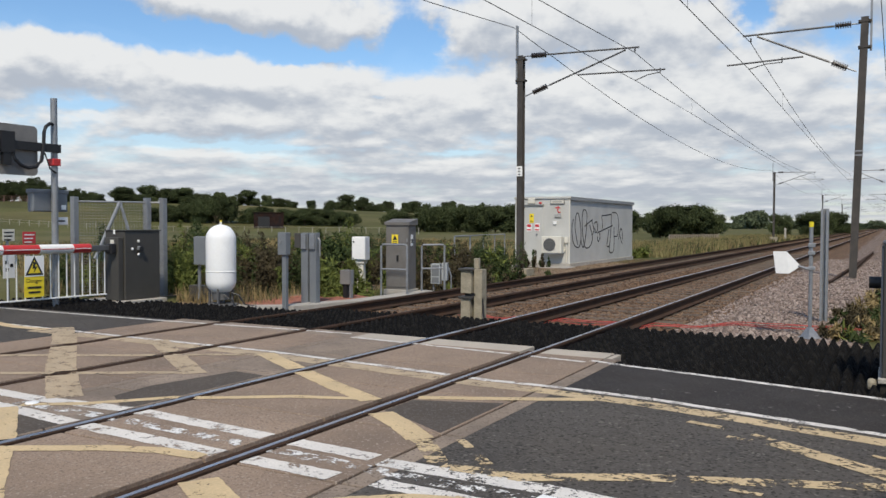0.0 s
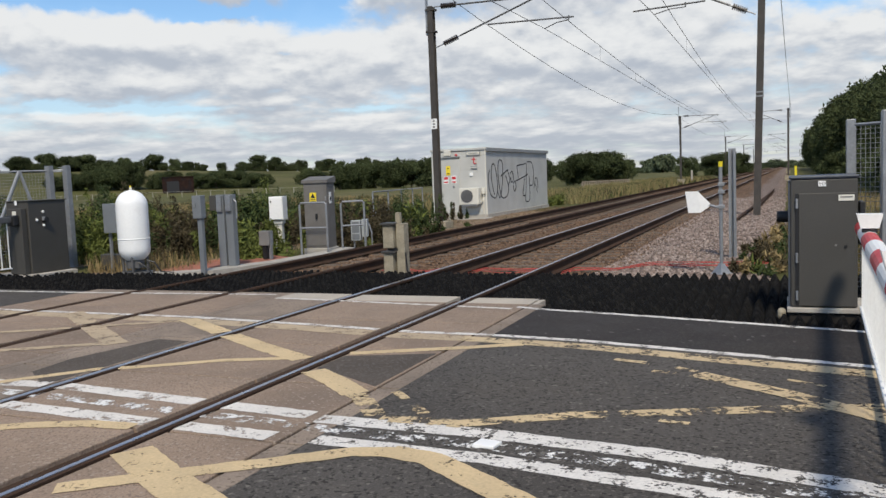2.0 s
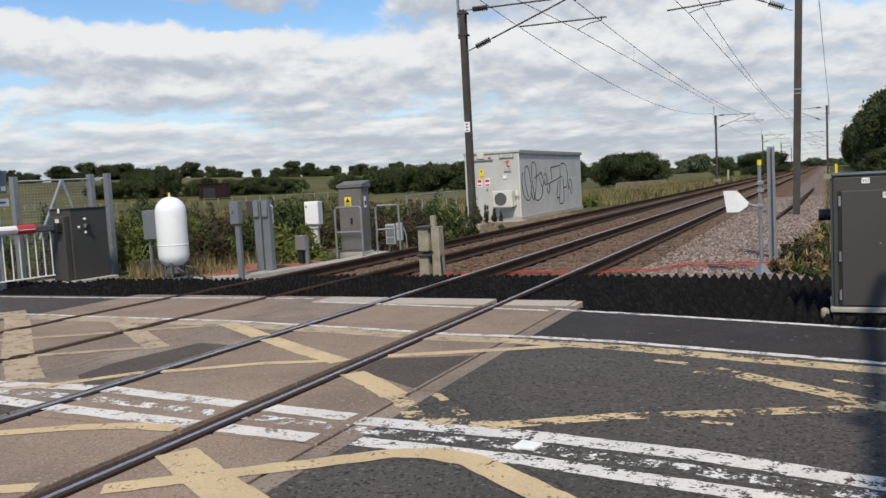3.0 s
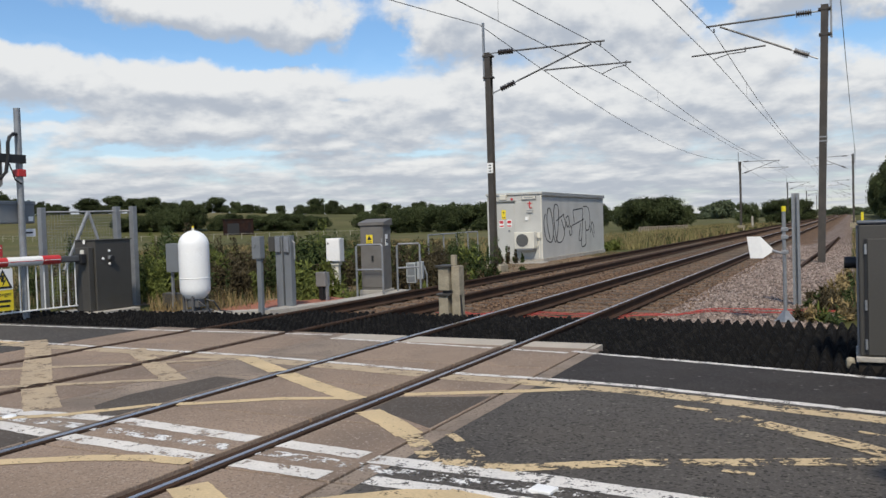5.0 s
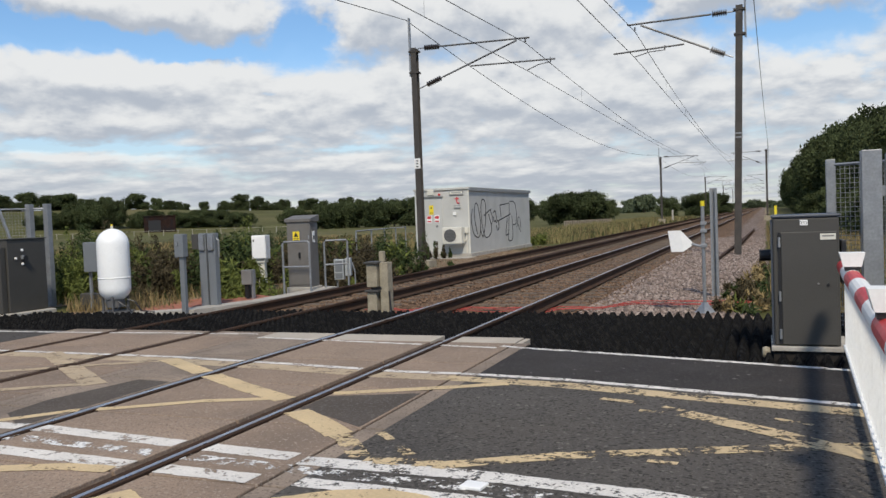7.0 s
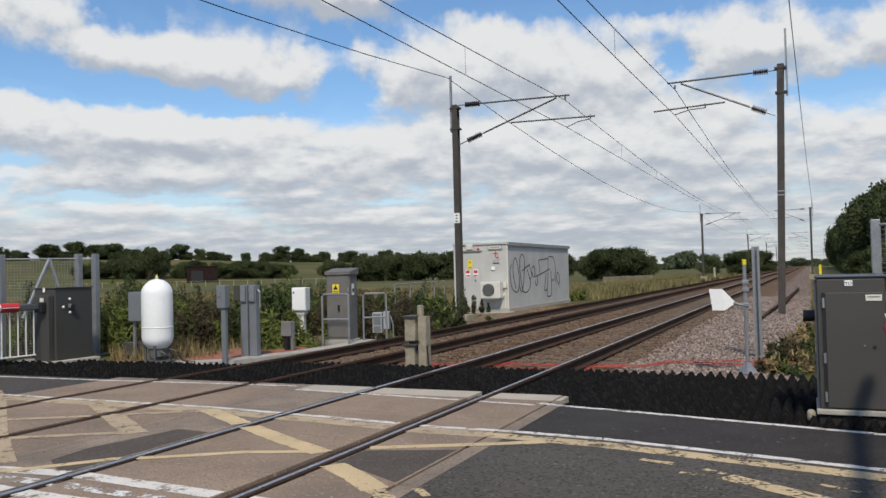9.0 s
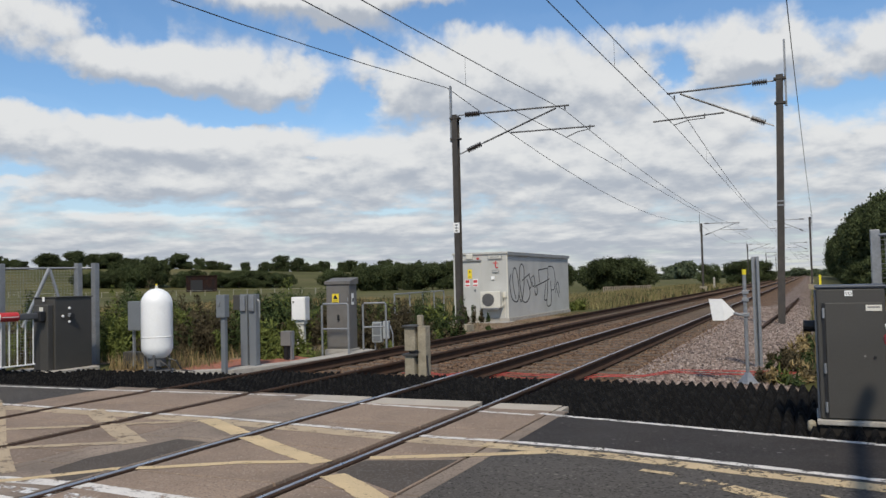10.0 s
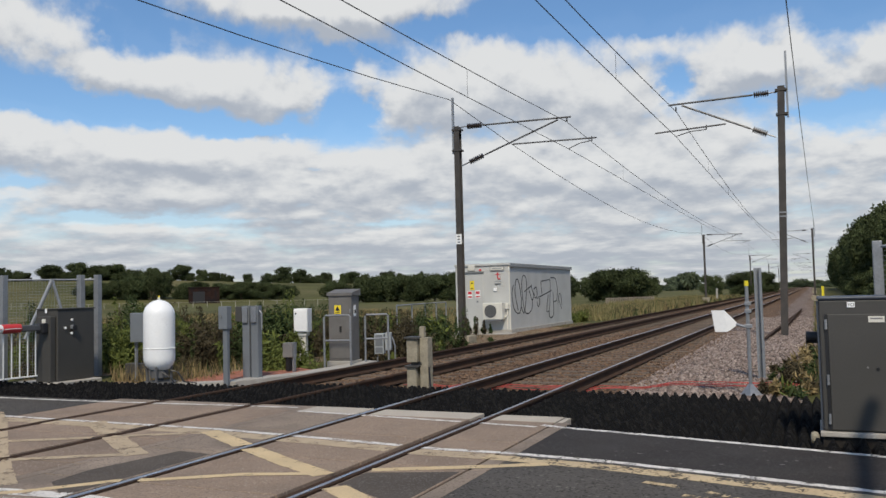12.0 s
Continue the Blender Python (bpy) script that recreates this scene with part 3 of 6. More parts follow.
def mast(x, y, base, side, top, label, lean=0.0, foot=0.36):
    """A steel column with a cantilever over the track; side +1 reaches towards +x."""
    m = thing("overhead_line_mast", label, "mast", (x, y, base), 0, "overhead line masts")
    h = top - base
    s = side
    bm = bmesh.new()
    for a, b in ((-0.115, -0.085), (0.085, 0.115)):
        box(-0.10, 0.10, a, b, 0.0, h, 0.0, bm)
    box(-0.011, 0.011, -0.085, 0.085, 0.0, h, 0.0, bm)
    for v in bm.verts:
        v.co.x += lean * (1 - v.co.z / h)
    part("column", bm, "mast", m)
    part("footing", box(lean - 0.38, lean + 0.38, -0.36, 0.36, -0.30, foot, 0.01), "concrete_old", m, "weathered concrete footing")
    e = -0.16 * s
    part("earth_wire_bracket", box(e - 0.03, e + 0.03, -0.05, 0.05, h - 0.95, h + 1.05), "galv", m, "pale galvanised upright")
    for z in (h - 0.12, h - 0.85):
        part("clamp", box(-0.17, 0.17, -0.13, 0.13, z - 0.03, z + 0.03), "mast", m)
    return m


def cantilever(m, y, base, x, p):
    """p: world points in the plane of the mast (x, z)."""
    def loc(q):
        return Vector((q[0] - x, 0, q[1] - base))
    tip, top_in, st_in, st_out = loc(p["tip"]), loc(p["top_in"]), loc(p["strut_in"]), loc(p["strut_out"])
    f = 0.20
    part("top_tube", tube([top_in.lerp(tip, f), tip], 0.030), "tube", m)
    insulator(m, top_in.lerp(tip, 0.06), top_in.lerp(tip, f))
    part("top_fitting", tube([top_in, top_in.lerp(tip, 0.06)], 0.022), "galv", m)
    part("strut", tube([st_in.lerp(st_out, 0.26), st_out], 0.030), "tube", m)
    insulator(m, st_in.lerp(st_out, 0.09), st_in.lerp(st_out, 0.24))
    part("strut_fitting", tube([st_in, st_in.lerp(st_out, 0.26)], 0.022), "galv", m)
    ra, rb = loc(p["reg_in"]), loc(p["reg_out"])
    part("registration_tube", tube([ra, rb], 0.026), "tube", m)
    sa, sb = loc(p["steady_in"]), loc(p["steady_out"])
    mid = (sa + sb) / 2 + Vector((0, 0, 0.05))
    part("steady_arm", tube([sa, mid, sb], 0.016, 6), "tube", m)
    part("drop_bracket", tube([sb + Vector((0, 0, -0.01)), sb + Vector((0, 0, 0.14))], 0.02, 6), "tube", m)
    w = loc(p["mess"])
    part("wire_clamp", tube([w, w + Vector((0, 0, 0.12))], 0.028, 6), "tube", m)


MY = 18.0
mast_l = mast(-7.92, MY, -0.50, 1, 7.20, "dark steel overhead line mast on a concrete footing")
PL = {"top_in": (-7.78, 7.18), "tip": (-3.82, 7.11), "strut_in": (-7.80, 5.80), "strut_out": (-4.26, 7.06), "reg_in": (-5.88, 6.39), "reg_out": (-2.98, 6.33), "steady_in": (-3.94, 6.05), "steady_out": (-3.14, 6.25), "mess": (-3.96, 6.97)}
cantilever(mast_l, MY, -0.50, -7.92, PL)
part("mast_plate", box(-0.115, 0.115, -0.135, -0.12, 3.55, 3.90, 0.01), "white", mast_l, "small white plate")
for k in range(3):
    part("plate_mark", box(-0.04, 0.04, -0.139, -0.135, 3.60 + k * 0.10, 3.64 + k * 0.10), "black", mast_l)
mast_r = mast(2.66, MY, -0.28, -1, 7.32, "dark steel overhead line mast with ribbed insulators", -0.21, 0.04)
PR = {"top_in": (2.50, 7.16), "tip": (-0.65, 7.12), "strut_in": (2.46, 5.80), "strut_out": (-0.24, 7.07), "reg_in": (1.05, 6.35), "reg_out": (-1.10, 6.27), "steady_in": (-0.46, 6.11), "steady_out": (0.47, 6.24), "mess": (-0.42, 6.92)}
cantilever(mast_r, MY, -0.28, 2.66, PR)
for k in (0, 1):
    part("band", box(-0.21, 0.01, -0.122, 0.122, 3.66 + k * 0.12, 3.70 + k * 0.12), "galv", mast_r, "pale metal band")
for k, y in enumerate((88.0, 162.0, 235.0, 305.0)):
    z = -0.2 + 0.0 * k
    ml = mast(-7.75, y, z, 1, 7.2, "distant dark overhead line mast beside the line")
    cantilever(ml, y, z, -7.92, PL)
    mr = mast(3.40, y, z, -1, 7.32, "distant dark overhead line mast beside the line")
    cantilever(mr, y, z, 2.90, PR)

spans = (-52.0, MY, 88.0, 162.0, 235.0, 305.0, 380.0)
def run(name, x, z, radius, label, sags, zs=()):
    for k, (a, b) in enumerate(zip(spans, spans[1:])):
        za, zb = (zs[k], zs[k + 1]) if k + 1 < len(zs) else (z, z)
        wire(name, [(x, a, za), (x, b, zb)], radius, label, sags[min(k, len(sags) - 1)])


run("contact_wire", -3.94, 6.05, 0.010, "thin dark contact wire above the far track", (0.22, 0.10))
run("messenger_wire", -3.96, 6.95, 0.011, "thin dark carrier wire above the far track", (0.72, 0.75))
run("contact_wire", -0.46, 6.11, 0.010, "thin dark contact wire above the near track", (0.34, 0.10))
run("messenger_wire", -0.42, 6.90, 0.011, "thin dark carrier wire above the near track", (0.84, 0.75))
run("earth_wire", -8.20, 7.45, 0.013, "thick dark earth wire along the mast tops", (1.70, 1.45, 1.0), (8.2, 8.2, 7.45))
for (xa, ya, za), (xb, yb, zb), sag in (((3.03, -52.0, 8.05), (3.03, MY, 8.05), 1.70), ((3.03, MY, 8.05), (3.65, 88.0, 7.60), 0.65), ((3.65, 88.0, 7.60), (3.65, 162.0, 7.60), 0.9), ((3.65, 162.0, 7.60), (3.65, 305.0, 7.60), 0.9)):
    wire("earth_wire", [(xa, ya, za), (xb, yb, zb)], 0.013, "thick dark earth wire along the mast tops", sag)
for a, b in zip(spans, spans[1:3]):
    for x, zc in ((-3.95, 6.05), (-0.44, 6.11)):
        for k in range(1, 8):
            f = k / 8
            lo, hi = zc - 4 * (0.10 if a > 0 else 0.22 if x < -2 else 0.34) * f * (1 - f), zc + (0.90 if x < -2 else 0.79) - 4 * (0.75 if a > 0 else 0.72 if x < -2 else 0.84) * f * (1 - f)
            solo("dropper", tube([(x, a + (b - a) * f, lo), (x, a + (b - a) * f, hi)], 0.004, 4), "wire", "fine vertical dropper between two wires", "wire", group="droppers")

# ---------------------------------------------------------------- equipment hut
hut = thing("equipment_hut", "pale grey flat-roofed trackside equipment hut with graffiti", "hut", (-8.42, 24.45, -0.32))
HX, HY, HZ = 2.48, 9.6, 2.90     # width, length, height
part("wall", box(-HX, 0, 0, HY, 0.08, HZ - 0.10, 0.01), "hut", hut)
part("roof", box(-HX - 0.04, 0.05, -0.05, HY + 0.05, HZ - 0.10, HZ, 0.015), "hut", hut)
part("roof_edge", box(0.052, 0.075, -0.05, HY + 0.05, HZ - 0.16, HZ - 0.02), "hut_trim", hut, "dark grey roof edge")
part("plinth", box(-HX - 0.02, 0.06, -0.06, HY + 0.02, -0.10, 0.08, 0.01), "concrete", hut, "pale concrete plinth")
part("corner_trim", box(-0.03, 0.012, -0.012, 0.03, 0.08, HZ - 0.1), "cream", hut)
door = part("door", box(-2.02, -1.20, -0.035, -0.002, 0.10, 2.52, 0.006), "hut", hut)
part("door_handle", box(-1.50, -1.42, -0.075, -0.035, 1.25, 1.33, 0.01), "galv", door)
part("door_hood", box(-2.06, -1.16, -0.10, -0.002, 2.53, 2.57), "hut_trim", hut)
part("bulkhead_light", box(-1.86, -1.55, -0.11, -0.002, 2.60, 2.84, 0.03), "cream", hut)
part("alarm_lamp", box(-1.36, -1.26, -0.09, -0.002, 2.58, 2.67, 0.02), "red", hut)
for n, x0, x1, z0, z1, c in (("warning_sign", -1.80, -1.60, 1.78, 2.18, "sign_yellow"), ("prohibition_sign", -1.56, -1.34, 1.44, 1.76, "white"), ("prohibition_sign", -1.92, -1.70, 1.42, 1.74, "white"), ("notice_plate", -0.86, -0.23, 2.58, 2.77, "hut_trim"), ("emblem_panel", -0.66, -0.40, 2.02, 2.50, "hut"), ("notice", -0.72, -0.58, 1.72, 1.86, "white")):
    part(n, box(x0, x1, -0.045, -0.004, z0, z1), c, hut)
part("sign_mark", box(-1.73, -1.67, -0.049, -0.045, 2.04, 2.10), "black", hut)
part("sign_mark", box(-1.76, -1.64, -0.049, -0.045, 1.84, 1.87), "black", hut)
for x0 in (-1.54, -1.90):
    part("sign_band", box(x0, x0 + 0.18, -0.049, -0.045, 1.60, 1.72), "sign_red", hut)
    part("sign_band", box(x0, x0 + 0.18, -0.049, -0.045, 1.46, 1.52), "sign_red", hut)
part("notice_face", box(-0.83, -0.26, -0.049, -0.045, 2.62, 2.73), "cream", hut)
part("notice_text", box(-0.76, -0.33, -0.052, -0.049, 2.655, 2.695), "hut_trim", hut)
part("emblem", tube([(-0.50, -0.05, 2.50), (-0.52, -0.05, 2.30), (-0.48, -0.05, 2.22), (-0.40, -0.05, 2.24)], 0.028, 6), "sign_red", hut, "small red emblem")
part("emblem", box(-0.62, -0.42, -0.054, -0.046, 2.40, 2.44), "sign_red", hut)
for z in (2.10, 2.02):
    part("emblem_text", box(-0.66, -0.36, -0.049, -0.046, z, z + 0.035), "hut_trim", hut)
ac = part("air_conditioner", box(-1.10, -0.22, -0.42, -0.08, 0.52, 1.22, 0.025), "cream", hut, "cream air conditioning unit on the end wall")
fan = bmesh.new()
lathe([(0.27, 0.0), (0.27, 0.012), (0.05, 0.012)], 28, fan)
bmesh.ops.transform(fan, matrix=pose(-0.74, -0.424, 0.87, 90), verts=fan.verts)
part("fan_grille", fan, "stand", ac, "dark round fan grille")
for k in range(7):
    part("grille_bar", box(-0.99, -0.49, -0.448, -0.442, 0.68 + k * 0.063, 0.69 + k * 0.063), "cab_grey", ac)
part("bracket", box(-1.0, -0.3, -0.40, -0.005, 0.46, 0.52), "galv", ac)
part("pipe", tube([(-0.30, -0.15, 0.56), (-0.12, -0.08, 0.70), (-0.12, -0.06, 0.95)], 0.025, 6), "cream", hut)
part("isolator", box(-0.19, -0.05, -0.11, -0.003, 0.95, 1.20, 0.01), "cream", hut, "small switch box")
part("pipe", tube([(-0.12, -0.06, 0.94), (-0.13, -0.06, 0.10)], 0.02, 6), "cream", hut)


def stroke(points, r=0.026):
    """A sprayed line on the hut's long side (along, height), smoothed."""
    pts = []
    n = len(points)
    for i in range(n - 1):
        p0, p1, p2, p3 = (Vector(points[max(min(j, n - 1), 0)]) for j in (i - 1, i, i + 1, i + 2))
        for k in range(6):
            t = k / 6
            pts.append(0.5 * ((2 * p1) + (p2 - p0) * t + (2 * p0 - 5 * p1 + 4 * p2 - p3) * t * t + (3 * p1 - p0 - 3 * p2 + p3) * t ** 3))
    pts.append(Vector(points[-1]))
    bm = bmesh.new()
    prev = None
    for i, p in enumerate(pts):
        d = (pts[min(i + 1, len(pts) - 1)] - pts[max(i - 1, 0)])
        d = d.normalized() if d.length > 1e-6 else Vector((1, 0))
        q = Vector((-d.y, d.x)) * r
        q.x *= 1.6
        pair = [bm.verts.new((0.004, v.x, v.y)) for v in (p + q, p - q)]
        if prev:
            bm.faces.new((prev[0], prev[1], pair[1], pair[0]))
        prev = pair
    return bm


TAG_ONE = ([(0.45, 1.95), (0.25, 1.55), (0.5, 0.9), (1.2, 0.75), (1.45, 1.3), (1.15, 2.1), (0.8, 2.15), (0.65, 1.6), (1.0, 0.85)],
          [(1.45, 1.0), (1.75, 0.72), (2.1, 1.3), (2.2, 2.2), (1.75, 2.35), (1.55, 1.8), (1.9, 0.8), (2.6, 0.72), (3.0, 1.1), (2.6, 1.7)],
          [(1.9, 1.65), (3.0, 1.95)], [(2.9, 1.9), (3.2, 1.5), (3.0, 1.25)],
          [(3.25, 1.75), (3.6, 1.85), (3.75, 1.5), (3.45, 1.35), (3.3, 1.6)], [(3.7, 1.3), (4.0, 1.4), (4.1, 1.1), (3.85, 0.95), (3.7, 1.2)])
TAG_TWO = ([(4.35, 2.12), (5.9, 2.22)], [(4.35, 2.1), (4.5, 1.55)], [(4.1, 1.4), (5.5, 1.6), (6.1, 1.7)], [(5.5, 1.5), (5.2, 0.72), (5.6, 0.72)],
          [(5.9, 2.2), (5.75, 1.2), (5.6, 0.45), (6.2, 0.42), (6.35, 0.8), (6.3, 1.6)], [(5.95, 2.3), (6.8, 2.25), (7.1, 1.7), (6.9, 1.2), (6.4, 1.15)],
          [(7.1, 1.0), (7.4, 1.5), (7.7, 1.4), (7.8, 0.95)], [(7.3, 1.2), (7.6, 0.9), (7.75, 0.75)])
for s in TAG_ONE + TAG_TWO:
    part("graffiti", stroke(s), "graffiti", hut, "black sprayed graffiti line")

# ---------------------------------------------------------------- trackside equipment
def cab_hinge(parent, x, y, z):
    part("hinge", tube([(x, y, z), (x, y, z + 0.09)], 0.012, 8), "galv", parent)


def warning_plate(parent, x0, x1, y, z0, z1):
    p = part("warning_plate", box(x0, x1, y - 0.006, y, z0, z1, 0.002), "sign_yellow", parent, "yellow warning plate")
    w = x1 - x0
    bm = bmesh.new()
    cx, top = (x0 + x1) / 2, z1 - 0.06 * (z1 - z0)
    bm.faces.new([bm.verts.new((x, y - 0.0085, z)) for x, z in ((cx - w * 0.36, z1 - 0.52 * (z1 - z0)), (cx + w * 0.36, z1 - 0.52 * (z1 - z0)), (cx, top))])
    part("warning_triangle", bm, "black", p)
    for k in range(2):
        zz = z0 + (0.12 + 0.17 * k) * (z1 - z0)
        part("text_bar", box(x0 + w * 0.12, x1 - w * 0.12, y - 0.0085, y - 0.006, zz, zz + 0.07 * (z1 - z0)), "black", p)


solo("hut_apron", box(-11.0, -8.15, 23.35, 24.38, -0.55, -0.365, 0.02), "concrete", "pale concrete strip before the hut", "paving", "structure")


# barrier machine by the far kerb
def bolt(parent, x, y, z):
    bm = lathe([(0.024, 0), (0.024, 0.016), (0.014, 0.026)], 10)
    bmesh.ops.transform(bm, matrix=pose(x, y, z, 0, 90, 0), verts=bm.verts)
    part("bolt", bm, "white", parent)


bl = thing("barrier_machine", "dark grey steel barrier machine cabinet on a pale concrete base", "barrier machine", (-9.54, 1.89, -0.07))
part("body", box(0.18, 0.70, 0.0, 0.81, 0.05, 1.31, 0.012), "cab_dark", bl)
part("side_cover", box(0.31, 0.66, -0.12, -0.004, 0.05, 1.19, 0.012), "cab_dark", bl)
part("lid", box(0.16, 0.72, -0.02, 0.83, 1.31, 1.33, 0.008), "cab_dark", bl)
part("base", box(-0.15, 0.85, -0.24, 0.85, -0.16, 0.045, 0.015), "concrete", bl, "pale concrete base")
part("label_plate", box(0.46, 0.55, -0.126, -0.121, 1.08, 1.15), "cream", bl)
part("latch", box(0.705, 0.76, 0.26, 0.33, 0.96, 1.03, 0.01), "galv", bl)
part("shaft_end", tube([(0.70, 0.32, 0.98), (0.77, 0.32, 0.98)], 0.05, 12), "black", bl)
for dy, dz in ((-0.14, 0.0), (0.0, 0.14), (0.0, -0.1), (0.08, -0.02)):
    bolt(bl, 0.70, 0.30 + dy, 0.98 + dz)
part("boom_arm", box(0.47, 0.57, -0.62, -0.10, 0.95, 1.06, 0.02), "tube", bl, "dull grey arm that carries the boom")
part("arm_hub", box(0.42, 0.62, -0.24, -0.12, 0.90, 1.08, 0.02), "black", bl)
part("lid_tag", box(0.42, 0.47, -0.026, -0.021, 1.25, 1.33), "white", bl)


def barrier(at, rz, length, label, start=0.0, step=0.625, zb=0.94, rb=0.078, bar=0.009):
    """A boom with a hanging skirt; it reaches along -y."""
    b = thing("level_crossing_barrier", label, "barrier", at, rz, "crossing barriers")
    n = int((length - start) / step)
    for k in range(n):
        part("boom_segment", tube([(0, -start - k * step - (0.285 if start and k == 0 else 0), zb), (0, -start - (k + 1) * step, zb)], rb, 16), "red" if k % 2 == 0 else "bar_white", b, "red boom band" if k % 2 == 0 else "white boom band", smooth=False)
        part("reflective_strip", box(rb - 0.004, rb + 0.004, -start - (k + 1) * step + 0.02, -start - k * step - (0.305 if start and k == 0 else 0.02), zb - 0.006, zb + 0.006), "white" if k % 2 == 0 else "red", b)
    part("boom_end", tube([(0, -start - n * step, zb), (0, -start - n * step - 0.04, zb)], rb + 0.006, 14), "black", b)
    part("bottom_rail", box(-0.02, 0.02, -start - n * step, 0.0, 0.095, 0.12, 0.005), "bar_white", b)
    m = int((start + n * step) / 0.15)
    first = None
    for k in range(m + 1):
        y = -k * 0.15 - 0.03
        ob = part("skirt_bar", box(-0.006, 0.006, y - bar, y + bar, 0.12, zb - 0.04), "bar_white", b)
    return b


left_b = barrier((-9.02, 1.62, 0.0), -3.0, 9.3, "lowered red and white level crossing barrier with a white skirt", 0.055, 0.625)
sg = part("warning_sign", box(0.085, 0.093, -1.60, -1.26, 0.16, 0.84), "sign_yellow", left_b, "yellow overhead wires warning sign")
part("sign_field", box(0.094, 0.097, -1.60, -1.26, 0.50, 0.84), "white", sg)
for inset, mname, x in ((0.0, "black", 0.099), (0.035, "sign_yellow", 0.101)):
    bm = bmesh.new()
    bm.faces.new([bm.verts.new((x, y, z)) for y, z in ((-1.59 + inset * 1.5, 0.52 + inset), (-1.27 - inset * 1.5, 0.52 + inset), (-1.43, 0.835 - inset * 1.9))])
    part("warning_triangle", bm, mname, sg)
bm = bmesh.new()
bm.faces.new([bm.verts.new((0.103, y, z)) for y, z in ((-1.45, 0.74), (-1.40, 0.74), (-1.42, 0.66), (-1.38, 0.66), (-1.45, 0.55), (-1.43, 0.63), (-1.47, 0.63))])
part("lightning_mark", bm, "black", sg)
lamp = part("barrier_light", tube([(0.0, -2.90, 1.07), (0.14, -2.90, 1.09)], 0.055, 14), "bar_white", left_b, "small round barrier light")
part("lens", tube([(0.141, -2.90, 1.09), (0.15, -2.90, 1.09)], 0.042, 14), "red", lamp)
part("lamp_bracket", box(-0.03, 0.05, -2.94, -2.86, 1.01, 1.06), "black", lamp)


def letters(text, size, parent, m, material="black", name="lettering"):
    cu = bpy.data.curves.new(name, "FONT")
    cu.body, cu.size, cu.align_x = text, size, "CENTER"
    tmp = bpy.data.objects.new("tmp", cu)
    scene.collection.objects.link(tmp)
    me = bpy.data.meshes.new_from_object(tmp.evaluated_get(bpy.context.evaluated_depsgraph_get()))
    bpy.data.objects.remove(tmp)
    me.materials.clear()
    me.materials.append(M[material])
    ob = new(name, me)
    ob.parent = parent
    ob.matrix_local = m
    return ob


letters("Danger", 0.095, sg, pose(0.096, -1.43, 0.40, 90, 0, 90))
for k in range(2):
    part("text_bar", box(0.094, 0.097, -1.55 + 0.02 * k, -1.31 - 0.02 * k, 0.30 - 0.08 * k, 0.335 - 0.08 * k), "black", sg)

right_b = barrier((3.895, -0.75, 0.0), -2.0, 6.6, "lowered red and white level crossing barrier seen along its length", zb=0.79, rb=0.062, bar=0.004)
for y in (-1.15, -3.88):
    bx = bmesh.new()
    box(-0.085, 0.085, y - 0.06, y + 0.10, 0.875, 0.975, 0.0, bx)
    for v in bx.verts:
        if v.co.z < 0.90:
            v.co.x *= 0.7
    lamp = part("barrier_light", bx, "bar_white", right_b, "white barrier light housing")
    part("lamp_bracket", box(-0.05, 0.05, y - 0.05, y + 0.05, 0.845, 0.875), "black", lamp)

# wig-wag post with the back of its light board
wp = thing("signal_post", "galvanised signal post carrying the back of a light board", "signal post", (-9.15, 0.69, -0.05))
part("pole", tube([(0, 0, -0.1), (0, 0, 3.54)], 0.055, 16), "galv", wp, smooth=False)
outline = []
for cy, cz, a0 in ((-0.40, 2.95, 0), (-1.59, 2.95, 90), (-1.59, 2.29, 180), (-0.40, 2.29, 270)):
    outline += [(cy + 0.08 * math.cos(radians(a0 + k * 18)), cz + 0.08 * math.sin(radians(a0 + k * 18))) for k in range(6)]
bm = slab(outline, -0.02, 0.01)
for v in bm.verts:
    v.co = Vector((v.co.z, v.co.x, v.co.y))
board = part("light_board", bm, "cab_grey", wp, "grey back of a rectangular light board")
part("support_arm", box(0.015, 0.085, -1.58, 0.07, 2.62, 2.76), "black", board)
part("bracket", box(0.02, 0.10, -1.02, -0.78, 2.56, 2.90), "black", board)
part("bracket", box(0.02, 0.09, -0.98, -0.84, 2.36, 2.56), "black", board)
part("cable", tube([(0.09, -0.82, 2.58), (0.09, -0.78, 2.46), (0.09, -0.68, 2.37), (0.09, -0.54, 2.33), (0.09, -0.40, 2.36), (0.09, -0.31, 2.46), (0.08, -0.26, 2.70), (0.07, -0.24, 2.95), (0.06, -0.20, 3.04), (0.05, -0.12, 3.10), (0.0, 0.0, 3.10)], 0.030, 8), "black", board)
part("cable", tube([(0.08, -0.24, 2.60), (0.08, -0.14, 2.34), (0.05, -0.01, 2.28)], 0.014, 6), "black", wp)
part("red_collar", box(-0.075, 0.075, -0.075, 0.075, 2.40, 2.52, 0.01), "red", wp, "red band round the pole")
part("equipment_box", box(-0.22, -0.06, -0.36, 0.30, 1.62, 1.98, 0.02), "box_blue", wp, "grey box fixed behind the pole")

part("box_lid", box(-0.23, -0.05, -0.38, 0.32, 1.93, 2.0, 0.015), "box_blue", wp)
part("box_label", box(-0.058, -0.054, 0.17, 0.26, 1.66, 1.74), "white", wp, "small white label")
ar = part("arrow_plate", box(-0.07, -0.06, 0.06, 0.30, 1.40, 1.53, 0.002), "white", wp, "small white plate with a black arrow")
part("arrow", box(-0.059, -0.056, 0.09, 0.24, 1.45, 1.48), "black", ar)

